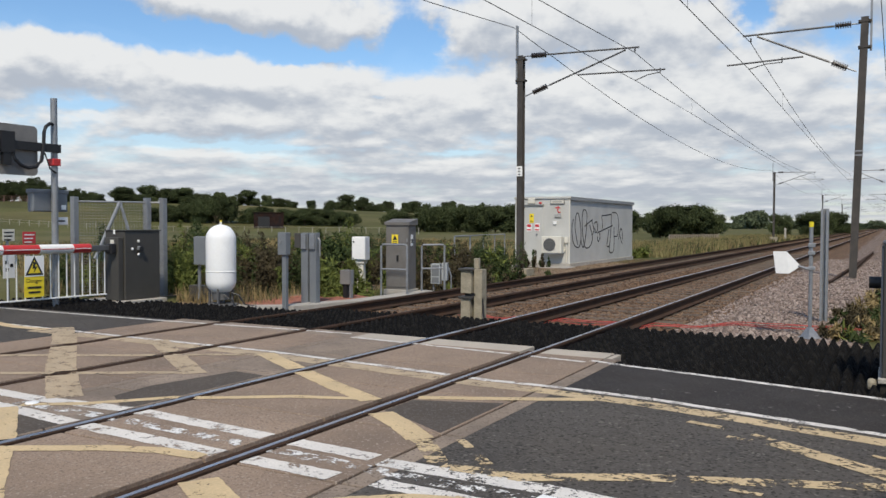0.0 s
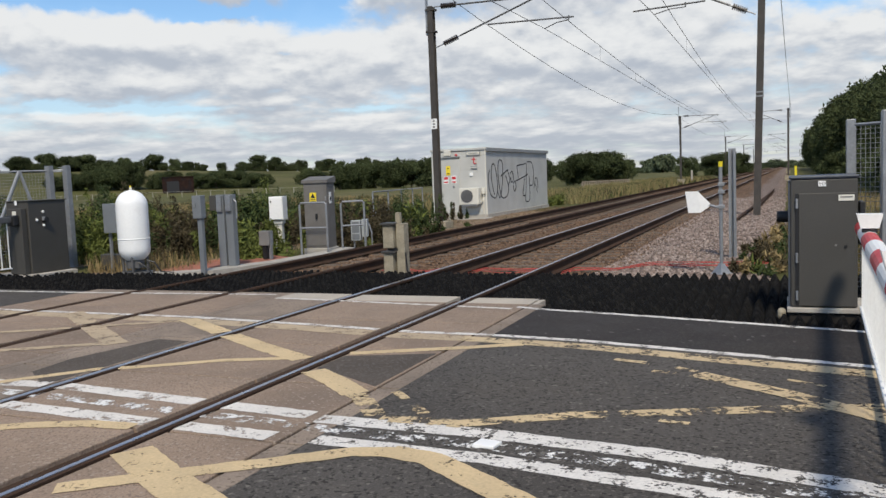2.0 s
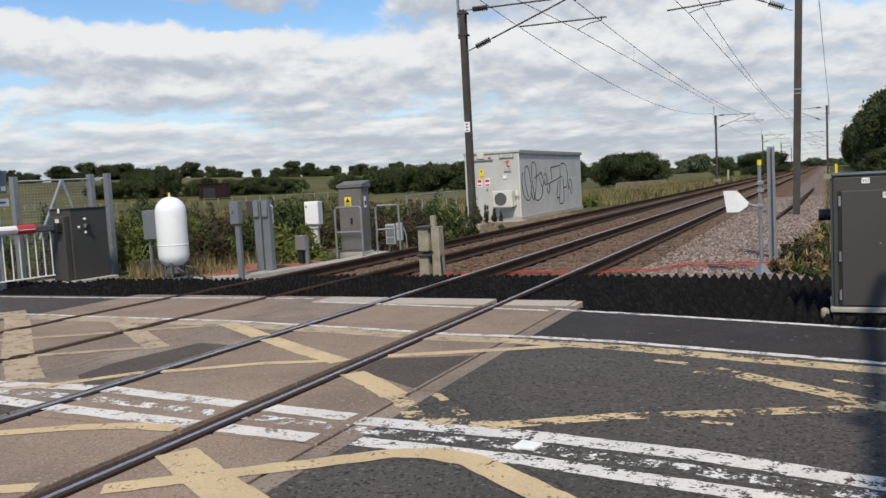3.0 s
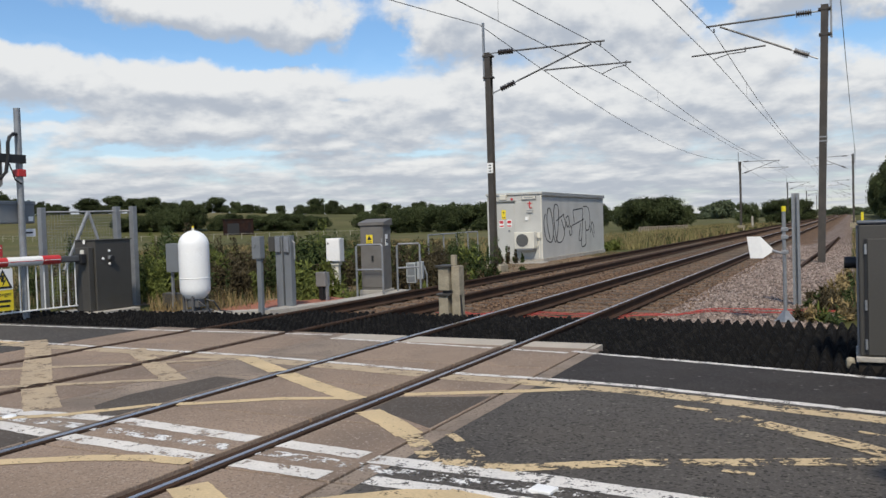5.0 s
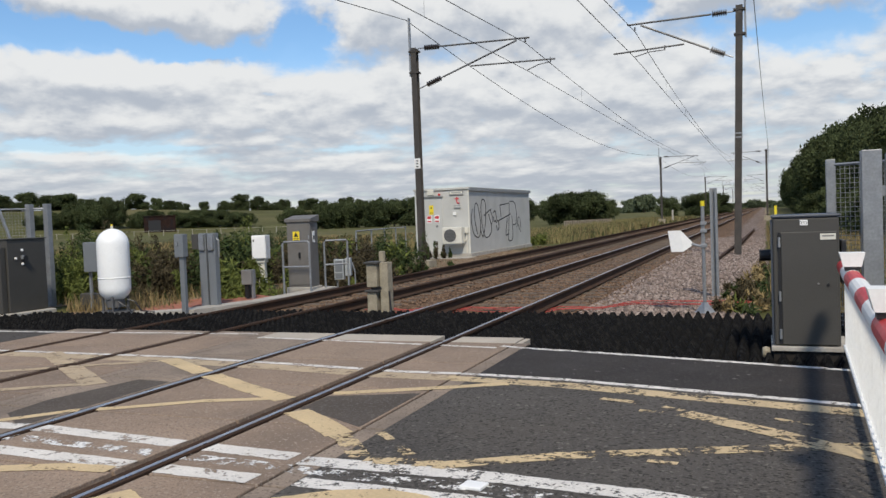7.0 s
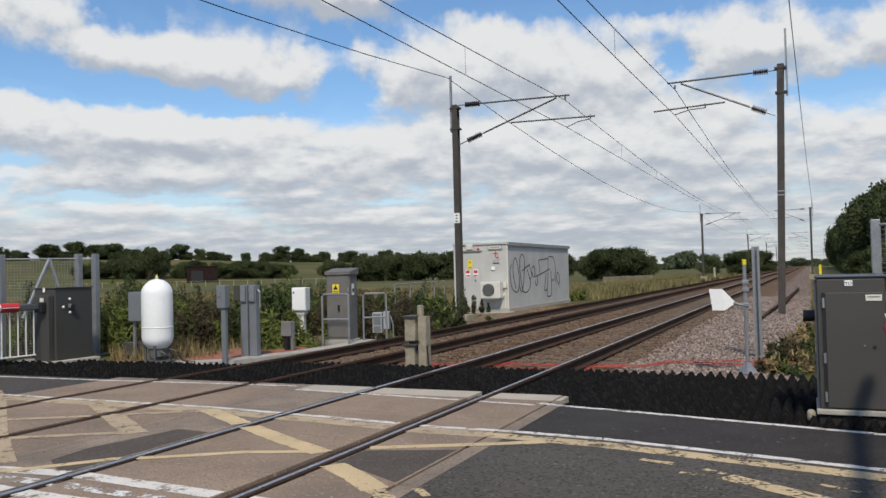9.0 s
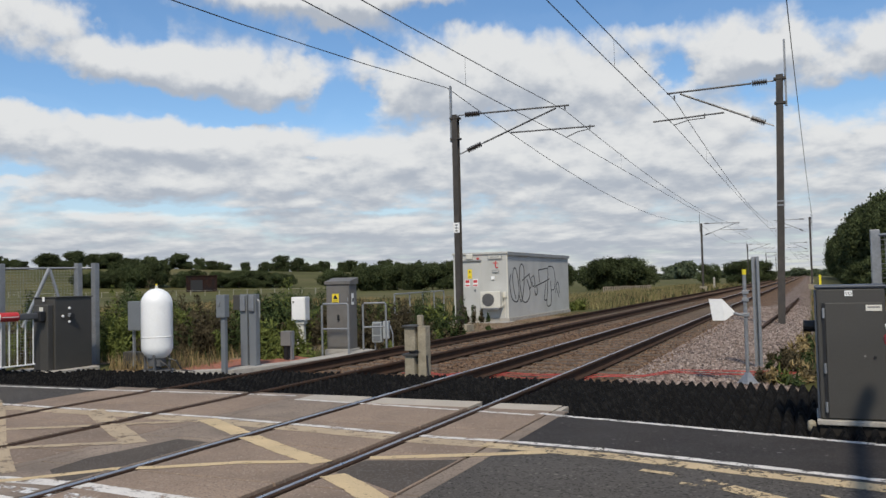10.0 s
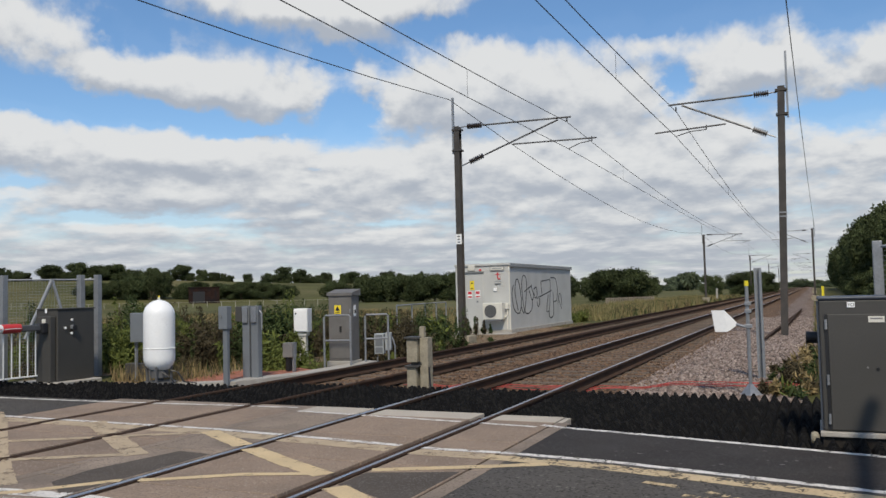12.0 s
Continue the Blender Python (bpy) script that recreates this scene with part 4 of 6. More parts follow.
# small gate with notices beyond the barrier
gp = thing("notice_stand", "galvanised steel frame with a grey panel and notices", "notice stand", (-10.35, -0.42, -0.05))
for y in (0.0, 0.44):
    part("post", box(-0.04, 0.04, y - 0.045, y + 0.045, -0.05, 1.32, 0.006), "galv", gp)
part("panel", box(-0.02, 0.0, 0.045, 0.395, 0.05, 0.86), "cab_grey", gp)
part("top_rail", box(-0.03, 0.03, 0.045, 0.395, 1.25, 1.30), "galv", gp)
part("mandatory_sign", box(0.045, 0.052, 0.05, 0.19, 0.52, 0.88), "sign_blue", gp, "blue instruction sign")
disc = lathe([(0.055, 0.0), (0.055, 0.003), (0.01, 0.003)], 20)
bmesh.ops.transform(disc, matrix=pose(0.052, 0.12, 0.79, 0, 90, 0), verts=disc.verts)
part("sign_disc", disc, "white", gp)
part("prohibition_sign", box(0.045, 0.052, 0.23, 0.35, 0.52, 0.88), "white", gp, "white and red sign")
part("sign_band", box(0.053, 0.056, 0.24, 0.34, 0.54, 0.64), "sign_red", gp)
ring = lathe([(0.05, 0.0), (0.05, 0.004), (0.034, 0.004), (0.034, 0.0)], 20)
bmesh.ops.transform(ring, matrix=pose(0.052, 0.29, 0.78, 0, 90, 0), verts=ring.verts)
part("sign_ring", ring, "sign_red", gp)
part("notice", box(0.03, 0.04, 0.16, 0.30, 1.02, 1.18), "cream", gp)

for n, y, z0, z1, w, c, lab, cat in (("notice_board", 1.20, 1.12, 1.34, 0.24, "cream", "small pale notice on a thin galvanised post", "notice"), ("red_notice", 1.62, 1.06, 1.29, 0.27, "sign_red", "small red notice with white lettering on a post", "notice")):
    nb = thing(n, lab, cat, (-11.2, y, -0.08), 0, "roadside notices")
    part("post", tube([(0, 0, -0.05), (0, 0, z1)], 0.025, 8), "galv", nb)
    part("face", box(0.03, 0.04, -w / 2, w / 2, z0, z1, 0.003), c, nb)
    for k in range(3):
        part("text_bar", box(0.041, 0.044, -w * 0.4, w * (0.4 - 0.1 * k), z1 - 0.07 - 0.07 * k, z1 - 0.045 - 0.07 * k), "white" if c == "sign_red" else "black", nb)
    if n == "notice_board":
        part("lower_notice", box(0.03, 0.04, -w / 2, w / 2, 0.42, 0.86, 0.003), "white", nb, "white notice with pictograms")
        for k, (dy, dz) in enumerate(((-0.05, 0.72), (0.05, 0.66), (-0.04, 0.58))):
            part("pictogram", box(0.041, 0.044, dy - 0.03, dy + 0.03, dz - 0.03, dz + 0.03), "black", nb)

# mesh fence behind the barrier machine
def mesh_panel(name, parent, a, b, z0, z1, pitch=0.05, rad=0.0026):
    bm = bmesh.new()
    a, b = Vector((*a, 0)), Vector((*b, 0))
    L = (b - a).length
    for k in range(int(L / pitch) + 1):
        p = a.lerp(b, k * pitch / L)
        tube([p + Vector((0, 0, z0)), p + Vector((0, 0, z1))], rad, 3, bm)
    z = z0
    while z <= z1:
        tube([a + Vector((0, 0, z)), b + Vector((0, 0, z))], rad, 3, bm)
        z += pitch
    ob = part(name, bm, "galv", parent, "fine wire mesh")
    return tagged(ob, kind="stuff")


mf = thing("mesh_fence", "galvanised mesh fence with stout posts behind the barrier machine", "fence", (0, 0, -0.06))
FP = [(-10.45, 2.08), (-9.80, 3.27), (-9.60, 3.50)]
for k, (x, y) in enumerate(FP):
    part("post", box(x - 0.055, x + 0.055, y - 0.055, y + 0.055, -0.1, 1.95, 0.006), "galv", mf)
mesh_panel("mesh", mf, FP[0], FP[1], 0.1, 1.88, 0.055)
part("rail", tube([(*FP[0], 1.86), (*FP[1], 1.86)], 0.02, 6), "galv", mf)
part("rail", tube([(*FP[1], 1.86), (*FP[2], 1.86)], 0.02, 6), "galv", mf)
part("brace", tube([(-10.15, 2.30, 0.75), (-9.98, 2.75, 1.86)], 0.035, 8), "galv", mf)
part("brace", tube([(-9.80, 2.95, 0.9), (-9.98, 2.75, 1.86)], 0.03, 8), "galv", mf)

# white gas tank
tk = thing("gas_tank", "glossy white upright pressure tank on a steel stand", "tank", (-7.02, 2.41, -0.06))
prof = []
r, z0, z1 = 0.262, 0.43, 1.16
for k in range(10):
    a = math.pi / 2 * k / 9
    prof.append((max(r * math.sin(a), 0.02), z0 - 0.24 * math.cos(a)))
for k in range(10):
    a = math.pi / 2 * k / 9
    prof.append((max(r * math.cos(a), 0.02), z1 + 0.265 * math.sin(a)))
part("vessel", lathe(prof, 40), "tank", tk, smooth=True)
part("seam", lathe([(r + 0.001, 0.585), (r + 0.006, 0.590), (r + 0.006, 0.600), (r + 0.001, 0.605)], 40), "white", tk, smooth=True)
part("valve", tube([(0, 0, 1.40), (0, 0, 1.47)], 0.022, 10), "cream", tk)
part("valve_cap", tube([(0, 0, 1.47), (0, 0, 1.50)], 0.017, 10), "yellow_cap", tk, "yellow valve cap")
part("skirt", lathe([(0.15, 0.10), (0.15, 0.26), (0.13, 0.26), (0.13, 0.10)], 24), "stand", tk)
for a in range(4):
    c, s = math.cos(a * math.pi / 2 + 0.5), math.sin(a * math.pi / 2 + 0.5)
    part("leg", box(0.20 * c - 0.015, 0.20 * c + 0.015, 0.20 * s - 0.015, 0.20 * s + 0.015, 0.02, 0.30), "stand", tk)
part("base_plate", lathe([(0.30, 0.0), (0.30, 0.03), (0.26, 0.03)], 28), "stand", tk)
part("foundation", box(-0.40, 0.40, -0.36, 0.36, -0.14, 0.0, 0.01), "concrete", tk)
part("hose", tube([(0.20, 0.05, 0.22), (0.32, 0.1, 0.18), (0.40, 0.15, 0.02), (0.72, 0.1, 0.0)], 0.014, 6), "black", tk)
part("hose", tube([(0.15, -0.10, 0.2), (0.30, -0.05, 0.10), (0.45, -0.12, 0.01)], 0.012, 6), "black", tk)

gb = thing("relay_box", "small blue-grey relay box on legs behind the tank", "box", (-7.72, 2.75, -0.08))
part("body", box(-0.20, 0.20, -0.10, 0.10, 0.70, 1.22, 0.01), "box_blue", gb)
for x in (-0.15, 0.15):
    part("leg", box(x - 0.02, x + 0.02, -0.02, 0.02, -0.05, 0.70), "galv", gb)
tr = thing("cable_trough", "dark low cable trough in the weeds", "trough", (-7.95, 2.95, -0.08))
part("trough", box(-0.30, 0.45, -0.10, 0.10, 0.0, 0.30, 0.015), "cab_dark", tr)

cp = thing("call_point_post", "blue-grey steel post with a small control box", "post", (-5.86, 2.75, -0.06))
part("post", box(-0.045, 0.045, -0.035, 0.035, -0.05, 0.92, 0.006), "box_blue", cp)
part("control_box", box(-0.11, 0.07, -0.07, 0.06, 0.90, 1.29, 0.01), "box_blue", cp)
part("switch", box(-0.06, -0.03, -0.085, -0.07, 1.10, 1.16), "galv", cp)

dp = thing("double_post", "pair of grey steel cable posts with a side box", "post", (-5.95, 3.57, -0.06))
for x in (-0.085, 0.105):
    part("post", box(x - 0.075, x + 0.075, -0.06, 0.06, -0.05, 1.28, 0.006), "box_blue", dp)
    part("cover", box(x - 0.055, x + 0.055, -0.10, -0.062, 0.98, 1.26, 0.006), "galv", dp)
part("side_box", box(-0.30, -0.165, -0.08, 0.06, 1.00, 1.27, 0.008), "cab_dark", dp)
part("conduit", tube([(0.22, 0, 0.85), (0.22, 0, 1.15), (0.16, 0, 1.2)], 0.015, 6), "galv", dp)

sb = thing("junction_box", "small grey junction box on a short stake", "box", (-5.97, 4.80, -0.06))
part("body", box(-0.13, 0.09, -0.08, 0.08, 0.26, 0.54, 0.008), "cab_grey", sb)
part("stake", box(0.055, 0.10, -0.03, 0.03, -0.05, 0.54), "galv", sb)
part("gland", box(-0.08, 0.0, -0.05, 0.05, 0.0, 0.26), "black", sb)

wb = thing("white_cabinet", "white plastic electricity cabinet on a pale pedestal", "cabinet", (-7.05, 6.85, -0.08), 12)
part("body", box(-0.16, 0.16, -0.14, 0.14, 0.66, 1.18, 0.012), "white", wb)
part("door", box(-0.145, 0.145, -0.155, -0.142, 0.68, 1.15, 0.006), "white", wb)
part("lock", box(-0.12, -0.09, -0.165, -0.155, 1.05, 1.09), "black", wb)
part("collar", box(-0.12, 0.12, -0.10, 0.10, 0.58, 0.66, 0.01), "cream", wb)
part("pedestal", box(-0.09, 0.09, -0.07, 0.07, -0.05, 0.58, 0.01), "cream", wb)

gc = thing("location_cabinet", "tall brownish grey steel location cabinet with a sloped roof", "cabinet", (-5.85, 6.45, -0.06), 8)
part("body", box(-0.26, 0.26, 0.0, 0.42, 0.05, 1.42, 0.008), "cab_brown", gc)
rf = bmesh.new()
slab([(-0.29, -0.03), (0.29, -0.03), (0.29, 0.45), (-0.29, 0.45)], 1.42, 1.48, rf)
for v in rf.verts:
    if v.co.z > 1.45 and v.co.y > 0.0:
        v.co.z += 0.08
part("roof", rf, "cab_brown", gc)
part("door", box(-0.23, 0.23, -0.014, -0.002, 0.10, 1.38, 0.004), "cab_brown", gc)
part("handle", box(0.0, 0.04, -0.05, -0.014, 0.66, 0.78, 0.006), "black", gc)
for z in (0.3, 1.05):
    cab_hinge(gc, 0.235, -0.02, z)
warning_plate(gc, -0.12, 0.03, -0.016, 1.0, 1.22)
part("side_notice", box(0.261, 0.268, 0.12, 0.24, 0.98, 1.22), "white", gc, "white notice")
part("side_notice_text", box(0.269, 0.272, 0.14, 0.22, 1.04, 1.12), "black", gc)
part("plinth", box(-0.30, 0.30, -0.04, 0.46, -0.10, 0.05, 0.01), "concrete", gc)


def guard_rail(at, rz, w, h, label):
    g = thing("guard_rail", label, "guard rail", at, rz, "tubular guard rails")
    part("hoop", tube([(-w / 2, 0, -0.05), (-w / 2, 0, h - 0.03), (-w / 2 + 0.03, 0, h), (w / 2 - 0.03, 0, h), (w / 2, 0, h - 0.03), (w / 2, 0, -0.05)], 0.022, 10), "galv", g)
    part("mid_rail", tube([(-w / 2, 0, h * 0.50), (w / 2, 0, h * 0.50)], 0.02, 10), "galv", g)


guard_rail((-5.62, 5.95, -0.06), 8, 0.58, 1.02, "galvanised tubular guard rail before the location cabinet")
guard_rail((-5.28, 7.00, -0.08), 40, 0.50, 1.02, "galvanised tubular guard rail beside a low box")

lb = thing("low_cabinet", "low pale grey cabinet with pipes on legs", "cabinet", (-5.68, 8.05, -0.10), 15)
part("body", box(-0.20, 0.02, -0.09, 0.09, 0.12, 0.58, 0.01), "box_pale", lb)
part("panel", box(-0.175, -0.005, -0.097, -0.091, 0.30, 0.55, 0.002), "box_blue", lb)
part("panel", box(-0.175, -0.005, -0.097, -0.091, 0.15, 0.27, 0.002), "box_blue", lb)
part("body_small", box(0.05, 0.18, -0.08, 0.08, 0.20, 0.60, 0.01), "box_pale", lb)
for x in (-0.15, 0.12):
    part("leg", box(x - 0.015, x + 0.015, -0.015, 0.015, -0.05, 0.2), "galv", lb)
part("pipe", tube([(0.2, 0, 0.5), (0.26, 0, 0.3), (0.26, 0, -0.03)], 0.016, 6), "galv", lb)

# concrete marker between the tracks
cm = thing("concrete_marker_post", "weathered concrete post with two capped tiers between the tracks", "post", (-2.40, 3.05, -0.22))
part("lower_block", box(-0.13, 0.03, -0.12, 0.12, 0.0, 0.44, 0.012), "concrete_old", cm)
part("upper_block", box(-0.13, 0.05, -0.12, 0.12, 0.52, 0.88, 0.012), "concrete_old", cm)
for z in (0.44, 0.88):
    part("cap", box(-0.16, 0.08, -0.15, 0.15, z, z + 0.035, 0.008), "cab_dark", cm, "dark cap plate")
part("back_post", box(0.07, 0.21, -0.06, 0.12, 0.0, 0.90, 0.012), "concrete_old", cm)
part("stub", box(0.04, 0.12, 0.0, 0.08, 0.90, 1.07, 0.01), "concrete_old", cm)
part("spacer", box(-0.08, 0.10, -0.06, 0.06, 0.475, 0.52), "black", cm)
part("cable", tube([(0.22, -0.05, 0.45), (0.24, -0.06, 0.2), (0.28, -0.08, 0.0)], 0.014, 6), "black", cm)

# posts and shielded lamp by the near track
sp = thing("shielded_lamp_post", "slim galvanised post with a white hooded lamp and yellow cap", "lamp post", (2.48, 3.10, -0.08))
part("pole", tube([(0, 0, 0.0), (0, 0, 1.44)], 0.024, 12), "galv", sp)
part("cap", tube([(0, 0, 1.44), (0, 0, 1.51)], 0.028, 12), "yellow_cap", sp, "yellow plastic cap")
bm = lathe([(0.15, 0.0), (0.12, 0.02), (0.03, 0.14)], 4)
part("foot", bm, "galv", sp)
hood = bmesh.new()
v = [hood.verts.new(p) for p in ((-0.46, -0.02, 1.12), (-0.29, -0.02, 1.12), (-0.26, -0.02, 0.83), (-0.42, -0.02, 0.83), (-0.44, 0.16, 1.10), (-0.31, 0.16, 1.10), (-0.28, 0.16, 0.85), (-0.40, 0.16, 0.85), (-0.12, 0.02, 0.93))]
for f in ((0, 3, 2, 1), (4, 5, 6, 7), (0, 1, 5, 4), (3, 7, 6, 2), (0, 4, 7, 3), (1, 2, 8), (1, 8, 5), (5, 8, 6), (2, 6, 8)):
    hood.faces.new([v[k] for k in f])
part("hood", hood, "white", sp, "white angular lamp hood")
part("arm", tube([(-0.15, 0.02, 0.93), (-0.05, 0, 0.90), (0, 0, 0.90)], 0.018, 8), "galv", sp)
for z in (0.88, 1.08, 1.18):
    part("clamp", box(-0.035, 0.05, -0.035, 0.035, z, z + 0.05, 0.006), "galv", sp)
bp = thing("steel_post", "plain galvanised channel post standing in ballast", "post", (2.50, 5.30, -0.12))
bm = bmesh.new()
box(-0.055, -0.02, -0.05, 0.05, 0.0, 1.76, 0.0, bm)
box(0.02, 0.055, -0.05, 0.05, 0.0, 1.76, 0.0, bm)
box(-0.02, 0.02, 0.02, 0.05, 0.0, 1.76, 0.0, bm)
part("post", bm, "galv", bp)

# barrier machine beside the camera's road edge
br = thing("barrier_machine", "tall dark grey barrier machine cabinet with a hinged door", "barrier machine", (3.33, -0.34, 0.0))
part("body", box(0.0, 0.56, 0.0, 0.62, 0.035, 1.215, 0.014), "cab_dark", br)
part("lid", box(-0.012, 0.572, -0.012, 0.632, 1.215, 1.245, 0.012), "cab_blue", br)
part("side_cheek", box(-0.018, -0.002, 0.02, 0.60, 0.05, 1.20), "cab_blue", br)
dr = part("door", box(0.07, 0.54, -0.018, -0.002, 0.05, 1.085, 0.005), "cab_dark", br)
part("door_gap", box(0.045, 0.068, -0.012, -0.001, 0.05, 1.085), "black", br, "dark door gap")
for z in (0.10, 0.45, 0.95):
    cab_hinge(br, 0.055, -0.02, z)
part("lock", tube([(0.46, -0.018, 0.60), (0.46, -0.026, 0.60)], 0.014, 10), "black", dr)
part("lock", tube([(0.38, -0.018, 0.61), (0.38, -0.024, 0.61)], 0.010, 10), "cab_grey", dr)
part("maker_plate", box(0.40, 0.53, -0.024, -0.018, 1.01, 1.065, 0.002), "cream", dr)
part("maker_text", box(0.415, 0.515, -0.026, -0.024, 1.04, 1.052), "cab_grey", dr)
idp = part("id_plate", box(0.235, 0.30, -0.007, -0.001, 1.145, 1.195, 0.002), "white", br)
letters("YO", 0.042, idp, pose(0.2675, -0.008, 1.155, 90, 0, 0))
part("shaft", tube([(-0.12, 0.30, 0.86), (0.0, 0.30, 0.86)], 0.055, 16), "black", br)
part("shaft_plate", box(0.575, 0.62, 0.05, 0.30, 0.60, 1.0, 0.01), "black", br)
part("base", box(-0.03, 0.64, -0.05, 0.67, -0.012, 0.033, 0.008), "concrete", br, "pale concrete base")
part("footing", box(-0.01, 0.62, -0.02, 0.65, -0.12, -0.012), "gap", br, "dark footing")
part("rubble", box(-0.115, -0.04, -0.05, 0.05, -0.08, 0.022, 0.03), "concrete_old", br)

fr = thing("steel_fence", "galvanised fence posts with welded mesh beside the barrier machine", "fence", (0, 0, -0.06))
part("post", box(3.88, 3.97, 1.10, 1.19, -0.1, 1.86, 0.006), "galv", fr)
part("gate_post", box(4.15, 4.33, 0.40, 0.56, -0.1, 1.90, 0.008), "galv", fr)
part("post", box(4.37, 4.46, 0.42, 0.56, -0.1, 1.86, 0.008), "galv", fr)
part("post", box(5.9, 6.0, 0.35, 0.5, -0.1, 1.86, 0.006), "galv", fr)
mesh_panel("mesh", fr, (3.97, 1.10), (4.6, 0.72), 0.1, 1.80, 0.05, 0.003)
mesh_panel("mesh", fr, (4.40, 0.47), (5.92, 0.42), 0.1, 1.80, 0.05, 0.003)
part("rail", tube([(3.95, 1.12, 1.80), (4.6, 0.72, 1.80)], 0.018, 6), "galv", fr)
part("hinge", box(4.33, 4.37, 0.45, 0.50, 1.45, 1.55), "galv", fr)

# loose rails in the cess and beside the far track
rail("spare_rail", 0, 14.5, 36, "rusty spare rail lying on the ballast", at=pose(1.75, 0, -0.02, 0, 0, -1.2))
rail("spare_rail", 0, 20, 44, "rusty spare rail lying on the ballast", at=pose(2.12, 0, -0.04, 0, 0, -0.6))
rail("spare_rail", R3 - 0.30, 14.5, 60, "rusty spare rail lying inside the far track", z=-0.03)

# red cables across the line
for k in range(4):
    pts = []
    y = 3.75 + 0.13 * k
    for i in range(34):
        x = -3.0 + i * 0.18 + 0.05 * k
        z = ballast_z(x, y) + 0.06 if min(abs(x - q) for q in (R1, R2)) > 0.16 else -0.185
        pts.append((x, y + 0.34 * noise.noise(Vector((x * 0.7, k * 3.1, 0))) + (0.14 if x > 0.4 else 0), z + 0.02 * noise.noise(Vector((x * 2, k, 5)))))
    solo("cable", tube(pts, 0.006, 6), "cable_red", "red plastic-sheathed cable lying across the ballast", "cable", group="red cables", smooth=True)

# ---------------------------------------------------------------- sleepers
sl = box(-1.25, 1.25, -0.13, 0.13, -0.32, -0.182, 0.012)
sleeper_mesh = finish("sleeper", sl, "sleeper")
for name, cx in (("near", (R1 + R2) / 2), ("far", (R3 + R4) / 2)):
    tp = thing("track_sleepers", "concrete sleepers half buried in ballast", "sleepers", (cx, 0, 0), 0, kind="structure")
    for k in range(60):
        s = new("sleeper", sleeper_mesh)
        s.parent = tp
        s.location = (0, 2.9 + k * 0.65, random.uniform(-0.006, 0.004))

# ---------------------------------------------------------------- crossing deck
deck = thing("crossing_deck", "brown-grey level crossing deck panels between the rails", "crossing deck", (0, 0, 0), kind="structure")
COLS = [(-5.62, R4 - 0.085, "deck"), (R4 + 0.10, R3 - 0.10, "deck"), (R3 + 0.085, -2.53, "deck"), (-2.52, -2.40, "beam"), (-2.39, R2 - 0.075, "beam"), (R2 + 0.10, R1 - 0.15, "deck"), (R1 + 0.085, 0.795, "deck"), (0.822, 0.965, "beam")]
for ci, (x0, x1, m) in enumerate(COLS):
    ends = [-0.30 if x0 > -2.5 else -0.24, -1.50 if x0 > -2.5 else -1.11]
    while ends[-1] > -14:
        ends.append(ends[-1] - 1.17)
    for a, b in zip(ends, ends[1:]):
        part("deck_panel" if m == "deck" else "edge_beam", box(x0, x1, b + 0.011, a - 0.011, -0.12, 0.0, 0.006), m, deck)
    # pale end sill
    y1 = 0.16 if x0 < -2.45 else (0.16 - 0.035 * (x0 + 2.4))
    y0 = -0.24 if x0 < -2.5 else -0.30
    part("end_sill", box(x0, min(x1, 0.88), y0, y1 if x1 < 0.9 else 0.02, -0.14, 0.0, 0.004), "sill" if x0 > -2.45 else "beam", deck)

for x0, x1 in ((R1 - 0.148, R1 - 0.040), (R1 + 0.040, R1 + 0.083), (R2 - 0.073, R2 - 0.040), (R2 + 0.040, R2 + 0.098)):
    part("flangeway_filler", box(x0, x1, -14, -0.05, -0.10, -0.028), "rail", deck, "dark brown filler beside the rail")
solo("asphalt_strip", slab([(0.972, -0.55), (0.972, -1.95), (1.74, -2.02), (3.76, -2.49), (7, -3.35), (9, -3.9), (9, -2.6), (6, -1.85), (3.78, -1.23), (2.6, -0.93), (1.6, -0.68)], 0.0004, 0.0012), "asphalt_new", "newer black asphalt strip beside the rubber guards", "road patch", "structure")
for name, pts in (("asphalt_patch", [(-2.13, -3.62), (-1.98, -2.74), (-1.60, -2.78), (-1.60, -4.32), (-1.72, -4.28), (-2.06, -4.05)]), ("asphalt_patch", [(-2.36, -4.86), (-1.84, -4.82), (-1.60, -4.80), (-1.60, -5.6), (-2.36, -5.5)]), ("asphalt_patch", [(0.10, -3.02), (0.78, -2.78), (0.78, -3.82), (0.45, -3.62), (0.10, -3.44)])):
    solo(name, slab(pts[::-1], 0.0004, 0.0014), "asphalt_patch", "dark asphalt repair patch in the deck", "road patch", "structure")

